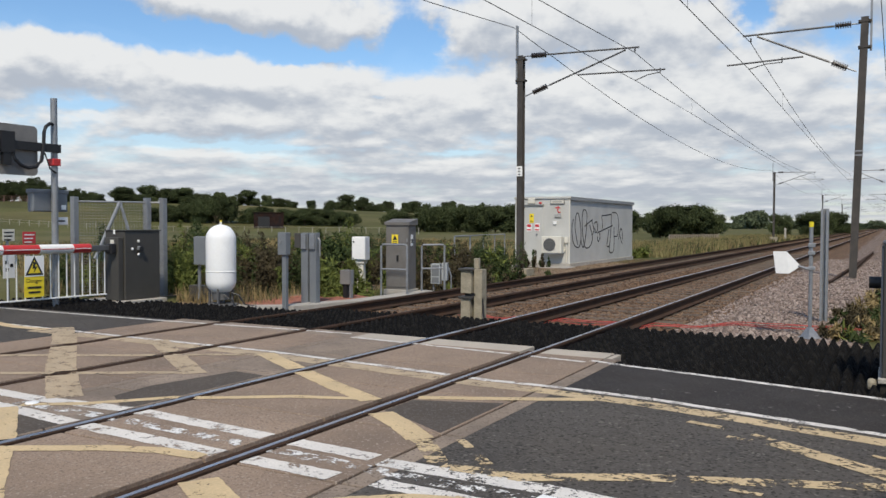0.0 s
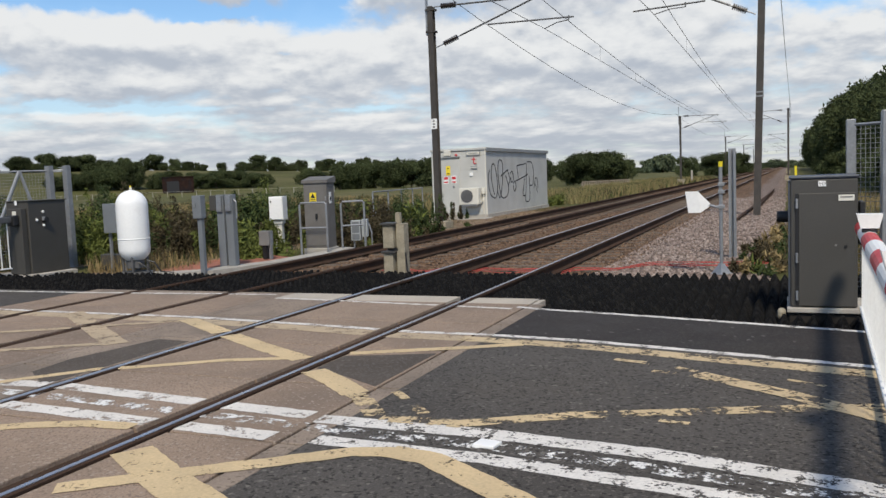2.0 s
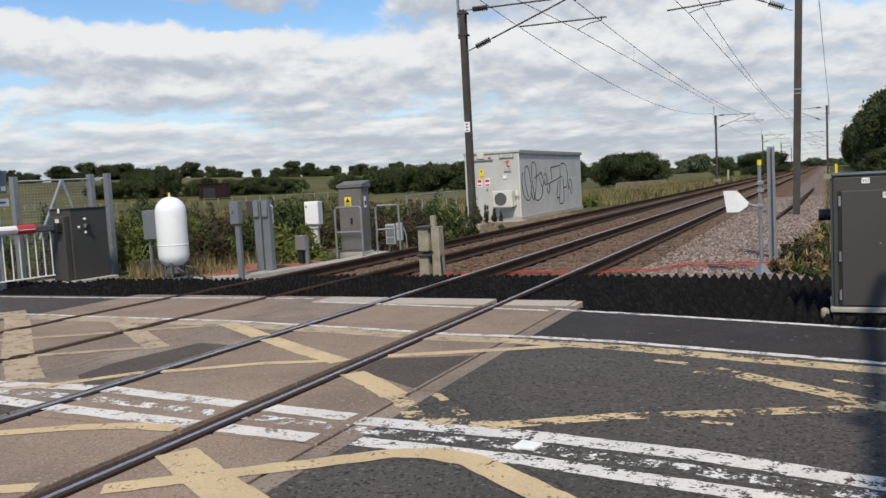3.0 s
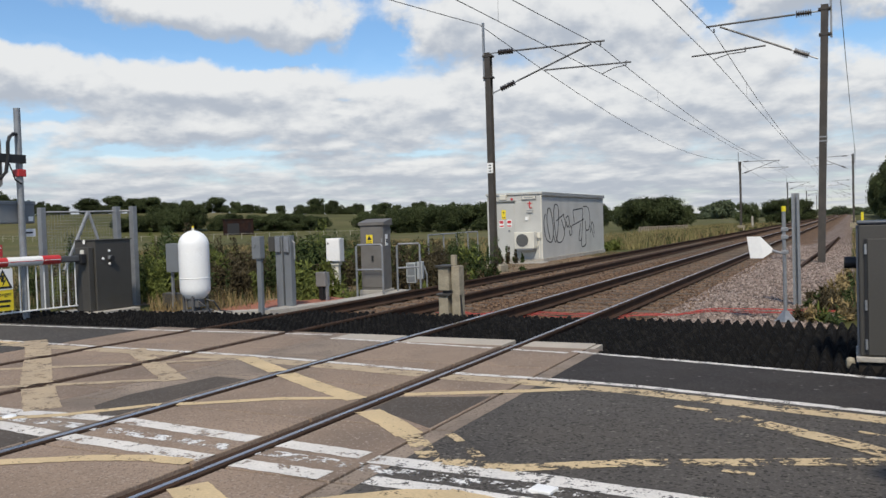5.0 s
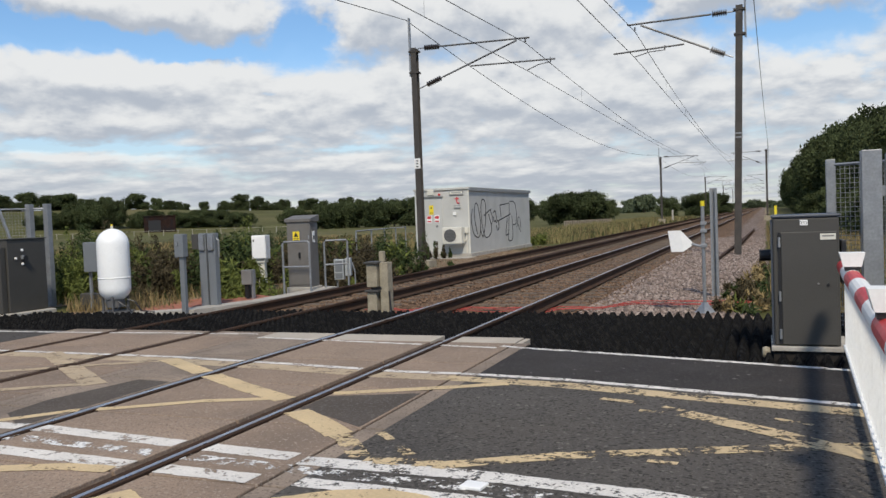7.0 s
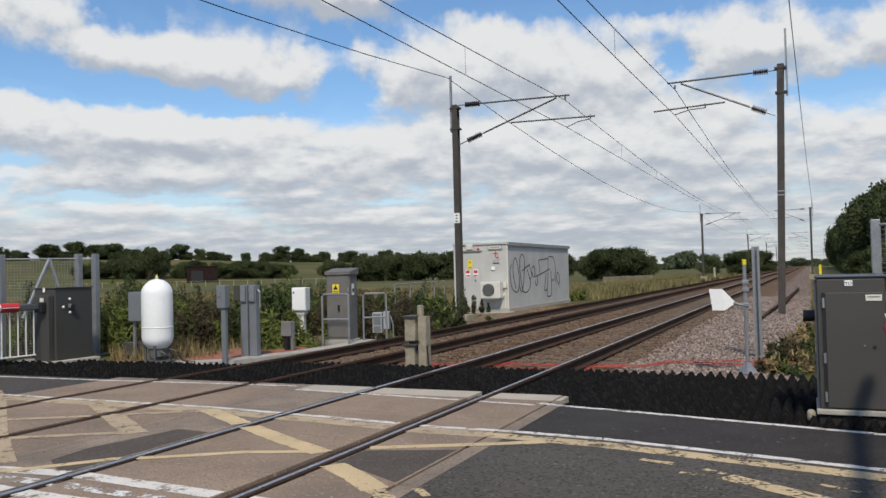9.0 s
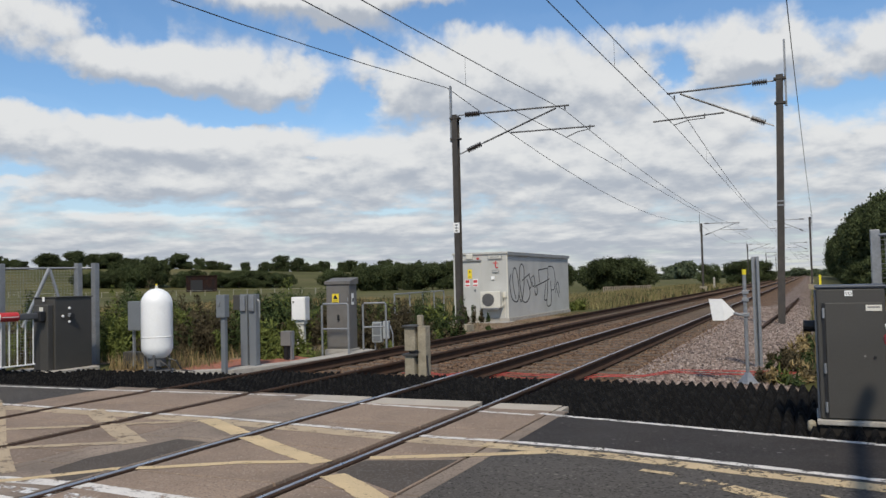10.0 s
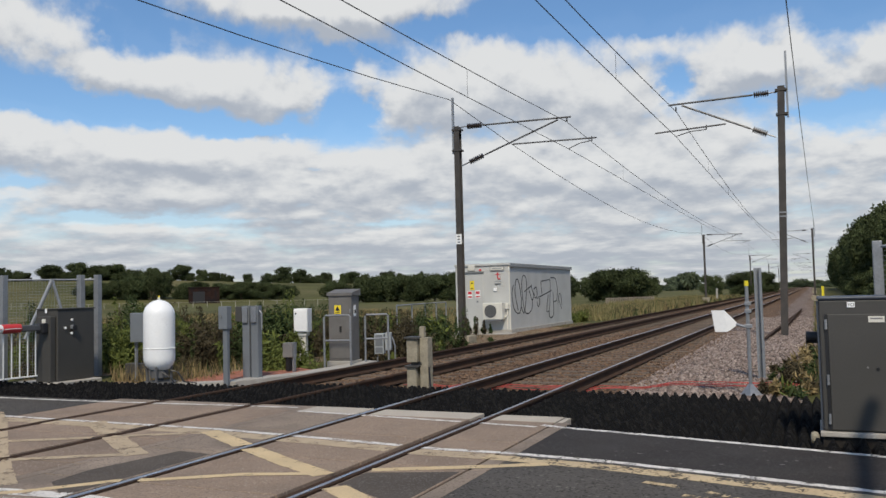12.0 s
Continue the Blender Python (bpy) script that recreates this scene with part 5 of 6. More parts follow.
# ---------------------------------------------------------------- road markings
def strip(points, w, z=0.007, rough=0.009):
    bm = bmesh.new()
    pts = [Vector(p) for p in points]
    dense = []
    for a, b in zip(pts, pts[1:]):
        n = max(1, int((b - a).length / 0.03))
        dense += [a.lerp(b, k / n) for k in range(n)]
    dense.append(pts[-1])
    prev = None
    for i, p in enumerate(dense):
        if min(abs(p.x - q) for q in (R1, R2, R3, R4)) < 0.045 + w * 0.1 or R1 - 0.15 < p.x < R1:
            prev = None
            continue
        d = (dense[min(i + 1, len(dense) - 1)] - dense[max(i - 1, 0)]).normalized()
        q = Vector((-d.y, d.x)) * w / 2
        e = [rough * noise.noise(Vector((p.x * 9 + s, p.y * 9, w * 7))) + rough * 0.7 * noise.noise(Vector((p.x * 31 + s, p.y * 31, w * 7))) for s in (0.0, 40.0)]
        q2 = q.normalized()
        pair = [bm.verts.new((v.x, v.y, z)) for v in (p + q + q2 * e[0], p - q + q2 * e[1])]
        if prev:
            bm.faces.new((prev[0], prev[1], pair[1], pair[0]))
        prev = pair
    return bm


LIFT = [0.0]


def marking(name, points, w, material, label, z=0.008):
    LIFT[0] += 0.00025
    solo(name, strip(points, w, 0.0018 + LIFT[0] * 0.35), material, label, "road marking", "structure")


marking("edge_line", [(-14, -0.25), (-7.5, -0.20), (-5.6, -0.17), (-3.6, -0.05), (-2.55, -0.02)], 0.07, "paint_white", "white edge line beside the rubber guards", 0.010)
marking("edge_line", [(-2.38, -0.27), (-0.8, -0.44), (0.70, -0.62)], 0.07, "paint_white", "white edge line on the deck", 0.010)
marking("edge_line", [(0.72, -0.50), (0.97, -0.60), (1.6, -0.73), (2.6, -0.98), (3.78, -1.28), (6, -1.9)], 0.08, "paint_white", "white edge line beside the rubber guards", 0.006)
marking("lane_line", [(-12, -1.45), (-7, -1.52), (-4.96, -1.59), (-2.54, -1.64), (-1.0, -1.81), (0.23, -1.98), (0.9, -1.98), (1.74, -2.07), (3.76, -2.54), (7, -3.4)], 0.085, "paint_white", "white lane edge line", 0.009)
marking("box_edge", [(-6.3, -1.75), (-4.96, -1.77), (-2.54, -1.82), (-1.0, -1.99), (0.23, -2.16), (0.80, -2.17)], 0.23, "paint_yellow_faded", "yellow box junction edge", 0.007)
marking("box_edge", [(0.75, -2.18), (1.74, -2.28), (3.76, -2.76), (6, -3.3)], 0.19, "paint_yellow_mid", "worn yellow box junction edge", 0.007)
marking("centre_line", [(-9, -4.3), (-4.06, -4.36), (-2.49, -4.42), (-1.52, -4.33), (0.0, -4.46), (0.72, -4.52)], 0.15, "paint_white_deck", "broad worn white centre line on the deck")
marking("centre_line", [(-9, -4.6), (-3.61, -4.64), (-2.46, -4.72), (-1.5, -4.82), (0.0, -4.90), (0.72, -4.93)], 0.15, "paint_white_deck", "broad worn white centre line on the deck")
marking("centre_line", [(0.80, -4.57), (1.82, -4.58), (2.71, -4.66), (3.58, -4.85), (6, -5.35)], 0.155, "paint_white", "broad white centre line")
marking("centre_line", [(0.98, -4.91), (1.95, -4.95), (2.76, -5.07), (3.55, -5.17), (6, -5.6)], 0.14, "paint_white", "broad white centre line")
marking("centre_line", [(-2.5, -4.57), (-1.4, -4.58), (0.2, -4.68), (1.0, -4.74), (1.9, -4.77), (2.75, -4.87), (3.56, -5.0), (6, -5.46)], 0.12, "paint_white_worn", "remains of an old white centre line")
HATCHING_FAR = (
    ([(-2.45, -1.78), (-1.42, -2.45), (-0.70, -2.90), (-0.12, -3.22)], 0.19, "paint_yellow"),
    ([(0.12, -3.52), (0.50, -3.80), (0.74, -4.02)], 0.19, "paint_yellow"),
    ([(0.74, -4.02), (0.86, -4.14), (1.10, -4.43)], 0.13, "paint_yellow_worn"),
    ([(-2.40, -4.62), (-2.0, -4.35), (-1.59, -3.86), (-1.27, -3.70), (-0.80, -3.38), (-0.10, -3.12)], 0.10, "paint_yellow"),
    ([(0.10, -2.93), (0.62, -2.68), (1.34, -2.32)], 0.11, "paint_yellow"),
    ([(-6.2, -1.40), (-5.34, -2.02), (-3.53, -3.43), (-2.34, -4.29)], 0.27, "paint_yellow_faded"),
    ([(-2.44, -4.76), (-1.66, -5.31), (-1.14, -5.70), (-0.45, -6.22), (0.3, -6.8)], 0.24, "paint_yellow"),
    ([(-6.4, -4.30), (-5.35, -3.64), (-4.55, -3.12), (-3.63, -2.60), (-2.6, -1.95)], 0.12, "paint_yellow_faded"),
    ([(-5.2, -4.75), (-4.35, -4.21), (-3.18, -3.53), (-2.25, -2.97)], 0.12, "paint_yellow_faded"),
    ([(-4.20, -1.62), (-3.06, -2.43), (-2.22, -3.02)], 0.22, "paint_yellow_faded"),
)
HATCHING_NEAR = (
    ([(-3.2, -5.2), (-2.56, -4.89)], 0.12, "paint_yellow"),
    ([(-2.3, -6.0), (-1.66, -5.62), (-1.31, -5.42), (-0.85, -5.15), (-0.51, -5.02), (-0.12, -4.99)], 0.12, "paint_yellow"),
    ([(-0.9, -6.36), (-0.42, -6.09), (0.02, -5.86)], 0.12, "paint_yellow"),
    ([(0.13, -5.34), (0.61, -5.64), (1.08, -5.88)], 0.22, "paint_yellow"),
    ([(0.18, -5.88), (0.54, -5.60), (0.92, -5.32), (1.28, -5.04), (1.5, -4.98)], 0.14, "paint_yellow"),
    ([(1.45, -4.98), (1.70, -5.02), (2.15, -5.33), (2.56, -5.62), (3.2, -6.05)], 0.17, "paint_yellow"),
    ([(2.2, -5.85), (2.63, -5.57), (2.91, -5.40), (3.24, -5.25), (4.2, -5.2)], 0.14, "paint_yellow"),
    ([(1.15, -4.47), (1.62, -4.46), (2.2, -4.14), (2.89, -3.88), (3.4, -3.68), (4.0, -3.5)], 0.13, "paint_yellow_worn"),
    ([(2.75, -3.02), (3.28, -3.38), (3.67, -3.70), (4.6, -4.45)], 0.16, "paint_yellow_mid"),
)
for p, w, m in HATCHING_FAR + HATCHING_NEAR:
    marking("box_hatching", p, w, m, "yellow box junction hatching")
for pts, w in (([(2.15, -2.70), (2.42, -2.78)], 0.07), ([(2.60, -2.86), (2.74, -2.95)], 0.06), ([(2.46, -3.00), (2.62, -3.02)], 0.05), ([(0.98, -3.92), (1.12, -4.06)], 0.06), ([(1.22, -4.18), (1.36, -4.33)], 0.08), ([(2.66, -4.12), (2.82, -4.14)], 0.05), ([(3.3, -3.05), (3.52, -3.16)], 0.05)):
    marking("hatching_remnant", pts, w, "paint_yellow_worn", "scrap of worn yellow hatching on the asphalt")
st = thing("road_stud", "flat white road stud between the centre lines", "road stud", (1.90, -4.76, 0.0), -8)
part("stud", box(-0.06, 0.06, -0.05, 0.05, 0.0, 0.018, 0.005), "white", st)

# worn remains of older paint beyond the far track
marking("old_line", [(-8.14, -1.54), (-7.49, -1.52), (-6.76, -1.66), (-6.19, -1.64)], 0.16, "paint_yellow", "worn yellow line beside the edge line", 0.008)
for pts in [[(-7.53, -2.4), (-7.46, -2.35)], [(-7.44, -2.25), (-7.39, -2.22)], [(-6.33, -2.75), (-6.28, -2.64)], [(-6.12, -2.66), (-6.02, -2.59)], [(-6.64, -2.91), (-6.49, -2.8)]]:
    marking("old_dash", pts, 0.07, "paint_white", "short worn white dash on the asphalt", 0.008)
for pts in [[(-6.69, -2.53), (-6.62, -2.4)], [(-7.47, -1.94), (-7.52, -1.72)]]:
    marking("old_patch", pts, 0.16, "paint_yellow", "worn yellow patch on the asphalt", 0.008)
st = thing("road_stud", "round pale road stud between the centre lines", "road stud", (-2.37, -4.55, 0.0), 0)
part("stud", lathe([(0.052, 0.0), (0.048, 0.010), (0.028, 0.016), (0.001, 0.018)], 20), "white", st)

# ---------------------------------------------------------------- rubber anti-trespass guards
PITCH = 0.12


def guard_panel(x0, x1, y0, y1, seed):
    """Rows of rubber pyramids on a thin base."""
    rng = random.Random(seed)
    bm = bmesh.new()
    base = -0.105
    nx, ny = max(1, round((x1 - x0) / PITCH)), max(1, round((y1 - y0) / PITCH))
    dx, dy = (x1 - x0) / nx, (y1 - y0) / ny
    count = 0
    for j in range(ny):
        for i in range(nx):
            cx, cy = x0 + (i + 0.5) * dx, y0 + (j + 0.5) * dy + (0.5 * dy if i % 2 and j < ny - 1 else 0.0)
            if cy - dy * 0.4 < far_edge(cx) + 0.03 or (cx > 3.26 and cx < 4.0 and -0.46 < cy < 0.36) or (cx < -8.4 and 1.75 < cy):
                continue
            h = 0.100 + rng.uniform(-0.014, 0.014)
            b = [bm.verts.new((cx + sx * dx / 2, cy + sy * dy / 2, base)) for sx, sy in ((-1, -1), (1, -1), (1, 1), (-1, 1))]
            t = [bm.verts.new((cx + sx * 0.009 + rng.uniform(-0.008, 0.008), cy + sy * 0.012 + rng.uniform(-0.008, 0.008), base + h)) for sx, sy in ((-1, -1), (1, -1), (1, 1), (-1, 1))]
            for k in range(4):
                bm.faces.new((b[k], b[(k + 1) % 4], t[(k + 1) % 4], t[k]))
            bm.faces.new(t)
            count += 1
    return bm, count


gd = thing("anti_trespass_guard", "black rubber anti-trespass guard with rows of pyramids", "trespass guard", (0, 0, 0), kind="structure")
bands = [(-10.8, R4 - 0.09), (R4 + 0.10, R3 - 0.10), (R3 + 0.09, R2 - 0.09), (R2 + 0.10, R1 - 0.10), (R1 + 0.09, 4.9)]
seed = 0
for x0, x1 in bands:
    n = max(1, round((x1 - x0) / 0.9))
    for k in range(n):
        a, b = x0 + (x1 - x0) * k / n, x0 + (x1 - x0) * (k + 1) / n
        for y0, y1 in ((-1.75, -0.6), (-0.6, 0.1), (0.1, 1.3), (1.3, 2.55)):
            if x1 < 0 and y1 < 0.2:
                continue
            far = y1 if a > -5 or y1 < 2 else 2.1
            bm, count = guard_panel(a, b, y0, far, seed)
            seed += 1
            if count:
                part("guard_panel", bm, "rubber", gd)
            else:
                bm.free()
bm = bmesh.new()
slab([(-10.8, -0.02), (0.97, 0.0), (0.97, -0.62), (4.9, -1.60), (4.9, 2.55), (-5, 2.55), (-10.8, 2.1)], -0.29, -0.107, bm)
solo("guard_bed", bm, "rubber", "dark bed beneath the rubber guards", "trespass guard", "structure")

# ---------------------------------------------------------------- vegetation
def leaf_mesh(name, centres, sizes, seed, material, aspect=1.0, droop=0.0, index=None, extra=None):
    """Many small leaves, each a folded pair of triangles, facing every way."""
    rng = np.random.default_rng(seed)
    c = np.asarray(centres, float)
    n = len(c)
    s = np.asarray(sizes, float)[:, None]
    a = rng.normal(size=(n, 3))
    a /= np.linalg.norm(a, axis=1)[:, None]
    b = np.cross(a, rng.normal(size=(n, 3)))
    b /= np.linalg.norm(b, axis=1)[:, None]
    a = a * s * aspect
    b = b * s
    a[:, 2] -= droop * np.linalg.norm(a, axis=1)
    nrm = np.cross(a, b)
    nrm = nrm / (np.linalg.norm(nrm, axis=1)[:, None] + 1e-9) * s * 0.25
    v = np.stack([c - a, c + b * 0.6 + nrm, c + a, c - b * 0.6 + nrm], 1).reshape(-1, 3)
    k = np.arange(n) * 4
    f = np.concatenate([np.stack([k, k + 1, k + 2], 1), np.stack([k, k + 2, k + 3], 1)])
    me = bpy.data.meshes.new(name)
    me.from_pydata(v.tolist(), [], f.tolist())
    for m in material if isinstance(material, (list, tuple)) else (material,):
        me.materials.append(M[m])
    if index is not None:
        me.polygons.foreach_set("material_index", np.concatenate([index, index]).astype(np.int32))
    return me


def crown_points(lobes, n, rng):
    pts = []
    w = np.array([l[3] ** 2 for l in lobes])
    for (x, y, z, r, h), k in zip(lobes, rng.multinomial(n, w / w.sum())):
        d = rng.normal(size=(k, 3))
        d /= np.linalg.norm(d, axis=1)[:, None]
        rr = rng.uniform(0.3, 1.0, size=(k, 1)) ** 0.5 * rng.choice([1.0, 1.0, 1.1, 1.25, 1.45], size=(k, 1))
        pts.append(d * rr * np.array([r, r, h]) + np.array([x, y, z]))
    return np.concatenate(pts)


def tree_kind(seed, height, spread, bushy, material="leaf", leaves=2600, leaf=0.26):
    """One tree with a tapered trunk, limbs and a ragged crown, standing at the origin."""
    rng = np.random.default_rng(seed)
    t = thing("tree", "dense dark green broadleaf tree" if not bushy else "dense dark green hedgerow bush", "tree" if not bushy else "bush", (0, 0, 0))
    low = 0.06 if bushy else 0.18
    bm = bmesh.new()
    tube([(0, 0, -0.3), (0.05, 0, height * 0.25), (0.0, 0.1, height * 0.55), (0.1, 0.0, height * 0.8)], 0.1, 7, bm, [0.035 * height, 0.028 * height, 0.016 * height, 0.006 * height])
    lobes = []
    for k in range(15 if not bushy else 24):
        a = k * 2.4 + rng.uniform(-0.4, 0.4)
        rad = spread * rng.uniform(0.25, 0.72)
        z = height * rng.uniform(low + 0.12, 0.88)
        fall = 1 - 0.45 * abs(z / height - 0.5)
        x, y = rad * math.cos(a) * fall, rad * math.sin(a) * fall
        r = spread * rng.uniform(0.13, 0.36)
        lobes.append((x, y, z, r, r * rng.uniform(0.6, 0.85) * min(1.2, height / spread * 0.8)))
        tube([(0, 0, height * 0.25), (x * 0.5, y * 0.5, height * 0.25 + (z - height * 0.25) * 0.6), (x, y, z)], 0.05, 5, bm, [0.014 * height, 0.009 * height, 0.003 * height])
    lobes.append((0, 0, height * 0.74, spread * 0.36, height * 0.20))
    part("trunk", bm, "bark", t)
    p = crown_points(lobes, leaves, rng)
    p[:, 2] = np.maximum(p[:, 2], height * low * rng.uniform(0.3, 1.0, len(p)))
    ob = new("crown", leaf_mesh("crown", p, rng.uniform(0.6, 1.4, len(p)) * leaf, seed, material, 1.1))
    ob.parent = t
    return t


def polar(az, d):
    a = radians(az)
    return EYE.x - d * math.sin(a), EYE.y + d * math.cos(a)


kinds = {
    "round": [tree_kind(11 + k, 6.0, 3.6, False, "leaf", 6000, 0.17) for k in range(3)],
    "bush": [tree_kind(31 + k, 4.0, 3.0, True, "leaf", 11000, 0.11) for k in range(3)],
    "wood": [tree_kind(51 + k, 8.0, 4.0, True, "leaf", 18000, 0.135) for k in range(3)],
    # skyline trees, their haze painted into the leaf colour
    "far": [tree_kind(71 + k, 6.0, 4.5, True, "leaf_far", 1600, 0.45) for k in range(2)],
}
rng = random.Random(5)


def plant(kind, x, y, height, wide=1.0, sink=0.15, group="hedgerow trees"):
    src = rng.choice(kinds[kind])
    base = {"round": 6.0, "bush": 4.0, "wood": 8.0, "far": 6.0}[kind]
    s = height / base
    ob = copy_thing(src, Matrix.Identity(4))
    ob.matrix_basis = pose(x, y, ground_z(x, y) - sink, 0, 0, rng.uniform(0, 360)) @ Matrix.Diagonal((s * wide, s * wide, s, 1))
    tagged(ob, group=group)
    return ob


# trees along the brow of the hill
az = 62.0
while az > 20.5:
    d = rng.uniform(325, 350)
    h = rng.uniform(3.4, 5.6)
    plant("round" if rng.random() < 0.2 else "bush", *polar(az, d), h * 1.08, rng.uniform(0.55, 0.82), 1.1)
    az -= rng.choice((0.3, 0.35, 0.45, 0.5, 0.6, 0.6, 1.2))
for az, d, h, w in ((47.9, 332, 6.6, 1.3), (46.6, 330, 6.0, 1.3), (49.3, 332, 6.0, 1.3), (45.6, 330, 6.0, 1.2), (35.0, 335, 6.5, 1.0), (33.9, 335, 6.0, 1.1), (41.6, 332, 6.0, 1.2), (30.2, 335, 5.0, 1.2)):
    plant("bush" if w > 1.1 else "round", *polar(az, d), h, w)
# hedge at the foot of the hill
HEDGE_SHED = ((44.5, 244, 7.2, 0.8), (43.7, 246, 8.6, 0.8), (43.0, 244, 7.8, 0.8), (45.6, 246, 5.6, 1.0), (46.5, 248, 5.0, 1.1), (47.5, 248, 4.2, 1.1), (41.5, 244, 4.8, 1.0), (40.6, 246, 5.2, 1.0), (39.3, 242, 4.6, 1.0), (38.6, 240, 4.6, 1.0), (37.8, 240, 5.0, 1.0), (37.0, 240, 5.2, 1.0), (36.2, 240, 4.8, 1.0), (35.4, 238, 4.6, 1.0), (34.7, 238, 4.2, 1.0))
HEDGE_HUT = ((31.6, 205, 5.6, 0.9), (31.0, 208, 5.0, 1.0), (29.6, 195, 5.6, 1.0), (28.7, 195, 6.4, 1.0), (27.7, 195, 6.0, 1.1), (26.7, 192, 6.2, 1.0), (25.7, 192, 6.6, 1.1), (24.7, 190, 6.2, 1.1), (23.7, 190, 6.8, 1.0), (22.7, 190, 6.4, 1.1), (21.6, 190, 6.4, 1.1), (20.4, 190, 6.6, 1.1), (19.2, 190, 6.2, 1.1), (18.0, 190, 6.0, 1.1), (16.8, 188, 5.6, 1.1), (15.6, 188, 5.0, 1.1))
for az, d, h, w in HEDGE_SHED + HEDGE_HUT:
    plant("bush", *polar(az, d), h, w)
for az, d, h, w in ((58.0, 332, 7.4, 0.9), (57.5, 330, 8.4, 0.9), (56.9, 330, 7.6, 1.0), (56.3, 330, 7.0, 1.0), (55.7, 332, 7.6, 1.0), (55.1, 330, 7.4, 1.0), (54.7, 330, 9.0, 0.9), (54.1, 330, 7.8, 0.9), (53.6, 332, 6.4, 1.0), (53.0, 332, 5.6, 1.0), (52.2, 332, 5.2, 1.0), (61.5, 350, 12.0, 0.9), (60.6, 350, 11.6, 0.9)):
    plant("wood", *polar(az, d), h, w)
# thicket beyond the hut, lone trees by the line and the woods on the skyline
for az, d, h, w in ((13.6, 120, 4.0, 0.9), (12.9, 118, 4.9, 0.9), (12.1, 118, 4.8, 0.9), (11.2, 118, 4.6, 0.95), (10.5, 120, 3.8, 0.9), (6.25, 150, 4.0, 0.8), (4.4, 170, 4.4, 1.0), (3.7, 180, 4.8, 0.9), (2.9, 200, 4.8, 1.0)):
    plant("bush", *polar(az, d), h, w)
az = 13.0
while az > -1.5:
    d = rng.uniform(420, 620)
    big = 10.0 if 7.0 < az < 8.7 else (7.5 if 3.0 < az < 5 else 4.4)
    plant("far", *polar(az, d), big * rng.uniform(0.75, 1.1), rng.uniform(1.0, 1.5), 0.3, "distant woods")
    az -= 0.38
# wooded bank on the other side of the line
y = 38.0
while y < 330:
    tall = 6.9 + 3.6 * smoothstep(38, 110, y) + 1.3 * smoothstep(110, 300, y)
    for x, k in ((10.6, 1.0), (14.0, 1.12), (18.0, 1.2)):
        plant("wood", x + rng.uniform(-0.7, 0.7) + 0.004 * y, y + rng.uniform(-2, 2), tall * k * rng.uniform(0.90, 1.10), rng.uniform(0.66, 0.80), 0.2, "bank trees")
    y += 4.2 if y < 120 else 8
for y in (34, 39, 44, 50, 57, 66, 76, 90, 110, 135):
    plant("bush", 8.2 + rng.uniform(-0.6, 0.8), y, rng.uniform(2.2, 3.4), 0.9, 0.1, "bank trees")
for group in kinds.values():
    for src in group:
        for o in (*src.children, src):
            bpy.data.objects.remove(o)

# weeds behind the cabinets
def stuff(name, me, label, category):
    return tagged(new(name, me), label, category, kind="stuff")


def weed_patch(name, label, spots, seed, mats, leaf=(0.035, 0.075), per=34, aspect=2.0, droop=0.3):
    """spots: x, y, height, width, material index."""
    g = np.random.default_rng(seed)
    c, s, idx = [], [], []
    for x, y, h, w, m in spots:
        k = int(per * (0.5 + h))
        t = g.uniform(0.05, 1.0, k)
        a = g.uniform(0, math.tau, k)
        r = w * (0.25 + 0.75 * np.sin(np.clip(t, 0, 1) * 2.6)) * g.uniform(0.1, 1.0, k)
        z0 = ground_z(x, y)
        lean = g.normal(size=2) * 0.12 * h
        c.append(np.stack([x + r * np.cos(a) + lean[0] * t, y + r * np.sin(a) + lean[1] * t, z0 + t * h], 1))
        s.append(g.uniform(leaf[0], leaf[1], k) * (1.15 - 0.5 * t))
        idx.append(np.full(k, m))
    return stuff(name, leaf_mesh(name, np.concatenate(c), np.concatenate(s), seed, mats, aspect, droop, np.concatenate(idx)), label, "weeds")


spots = []
for k in range(1150):
    y = rng.uniform(3.4, 15.5)
    x = rng.uniform(-13.5, -6.1 - 0.045 * (y - 3))
    if y < 4.6 and x > -8.2 and rng.random() < 0.8 or (x > -7.6 and y < 8.2 and (y < 6.9 or rng.random() < 0.85)) or (-10.4 < x < -9.2 and y < 3.9):
        continue
    n = noise.noise(Vector((x * 0.55, y * 0.55, 1.7)))
    h = 0.66 + 0.75 * n + rng.uniform(-0.34, 0.34) + (0.35 if rng.random() < 0.10 else 0.0)
    q = noise.noise(Vector((x * 0.8, y * 0.8, 8.2))) + rng.uniform(-0.12, 0.12)
    m = 2 if q > 0.20 else (3 if q < -0.28 else (1 if n < 0.02 else 0))
    spots.append((x, y, max(h, 0.25), rng.uniform(0.10, 0.26), m))
weed_patch("weed_bank", "tall tangled green and brown weeds behind the cabinets", spots, 3, ["weed", "weed_dark", "weed_bright", "weed_dark"], per=130, leaf=(0.018, 0.044))
spots = [(-7.5 - rng.uniform(0, 1.8), 10.0 + rng.uniform(-1.0, 6.0), rng.uniform(0.35, 1.1), rng.uniform(0.10, 0.26), rng.choice((0, 0, 1, 2))) for k in range(80)]
spots += [(-6.4 - rng.uniform(0, 1.6), 12.0 + rng.uniform(-2.5, 6.5), rng.uniform(0.15, 0.45), rng.uniform(0.06, 0.16), rng.choice((0, 1, 2))) for k in range(60)]
spots = [s for s in spots if s[0] < 3.3 - 0.435 * (s[1] + 8.6) or s[2] < 0.24]      # the mast's footing stands clear
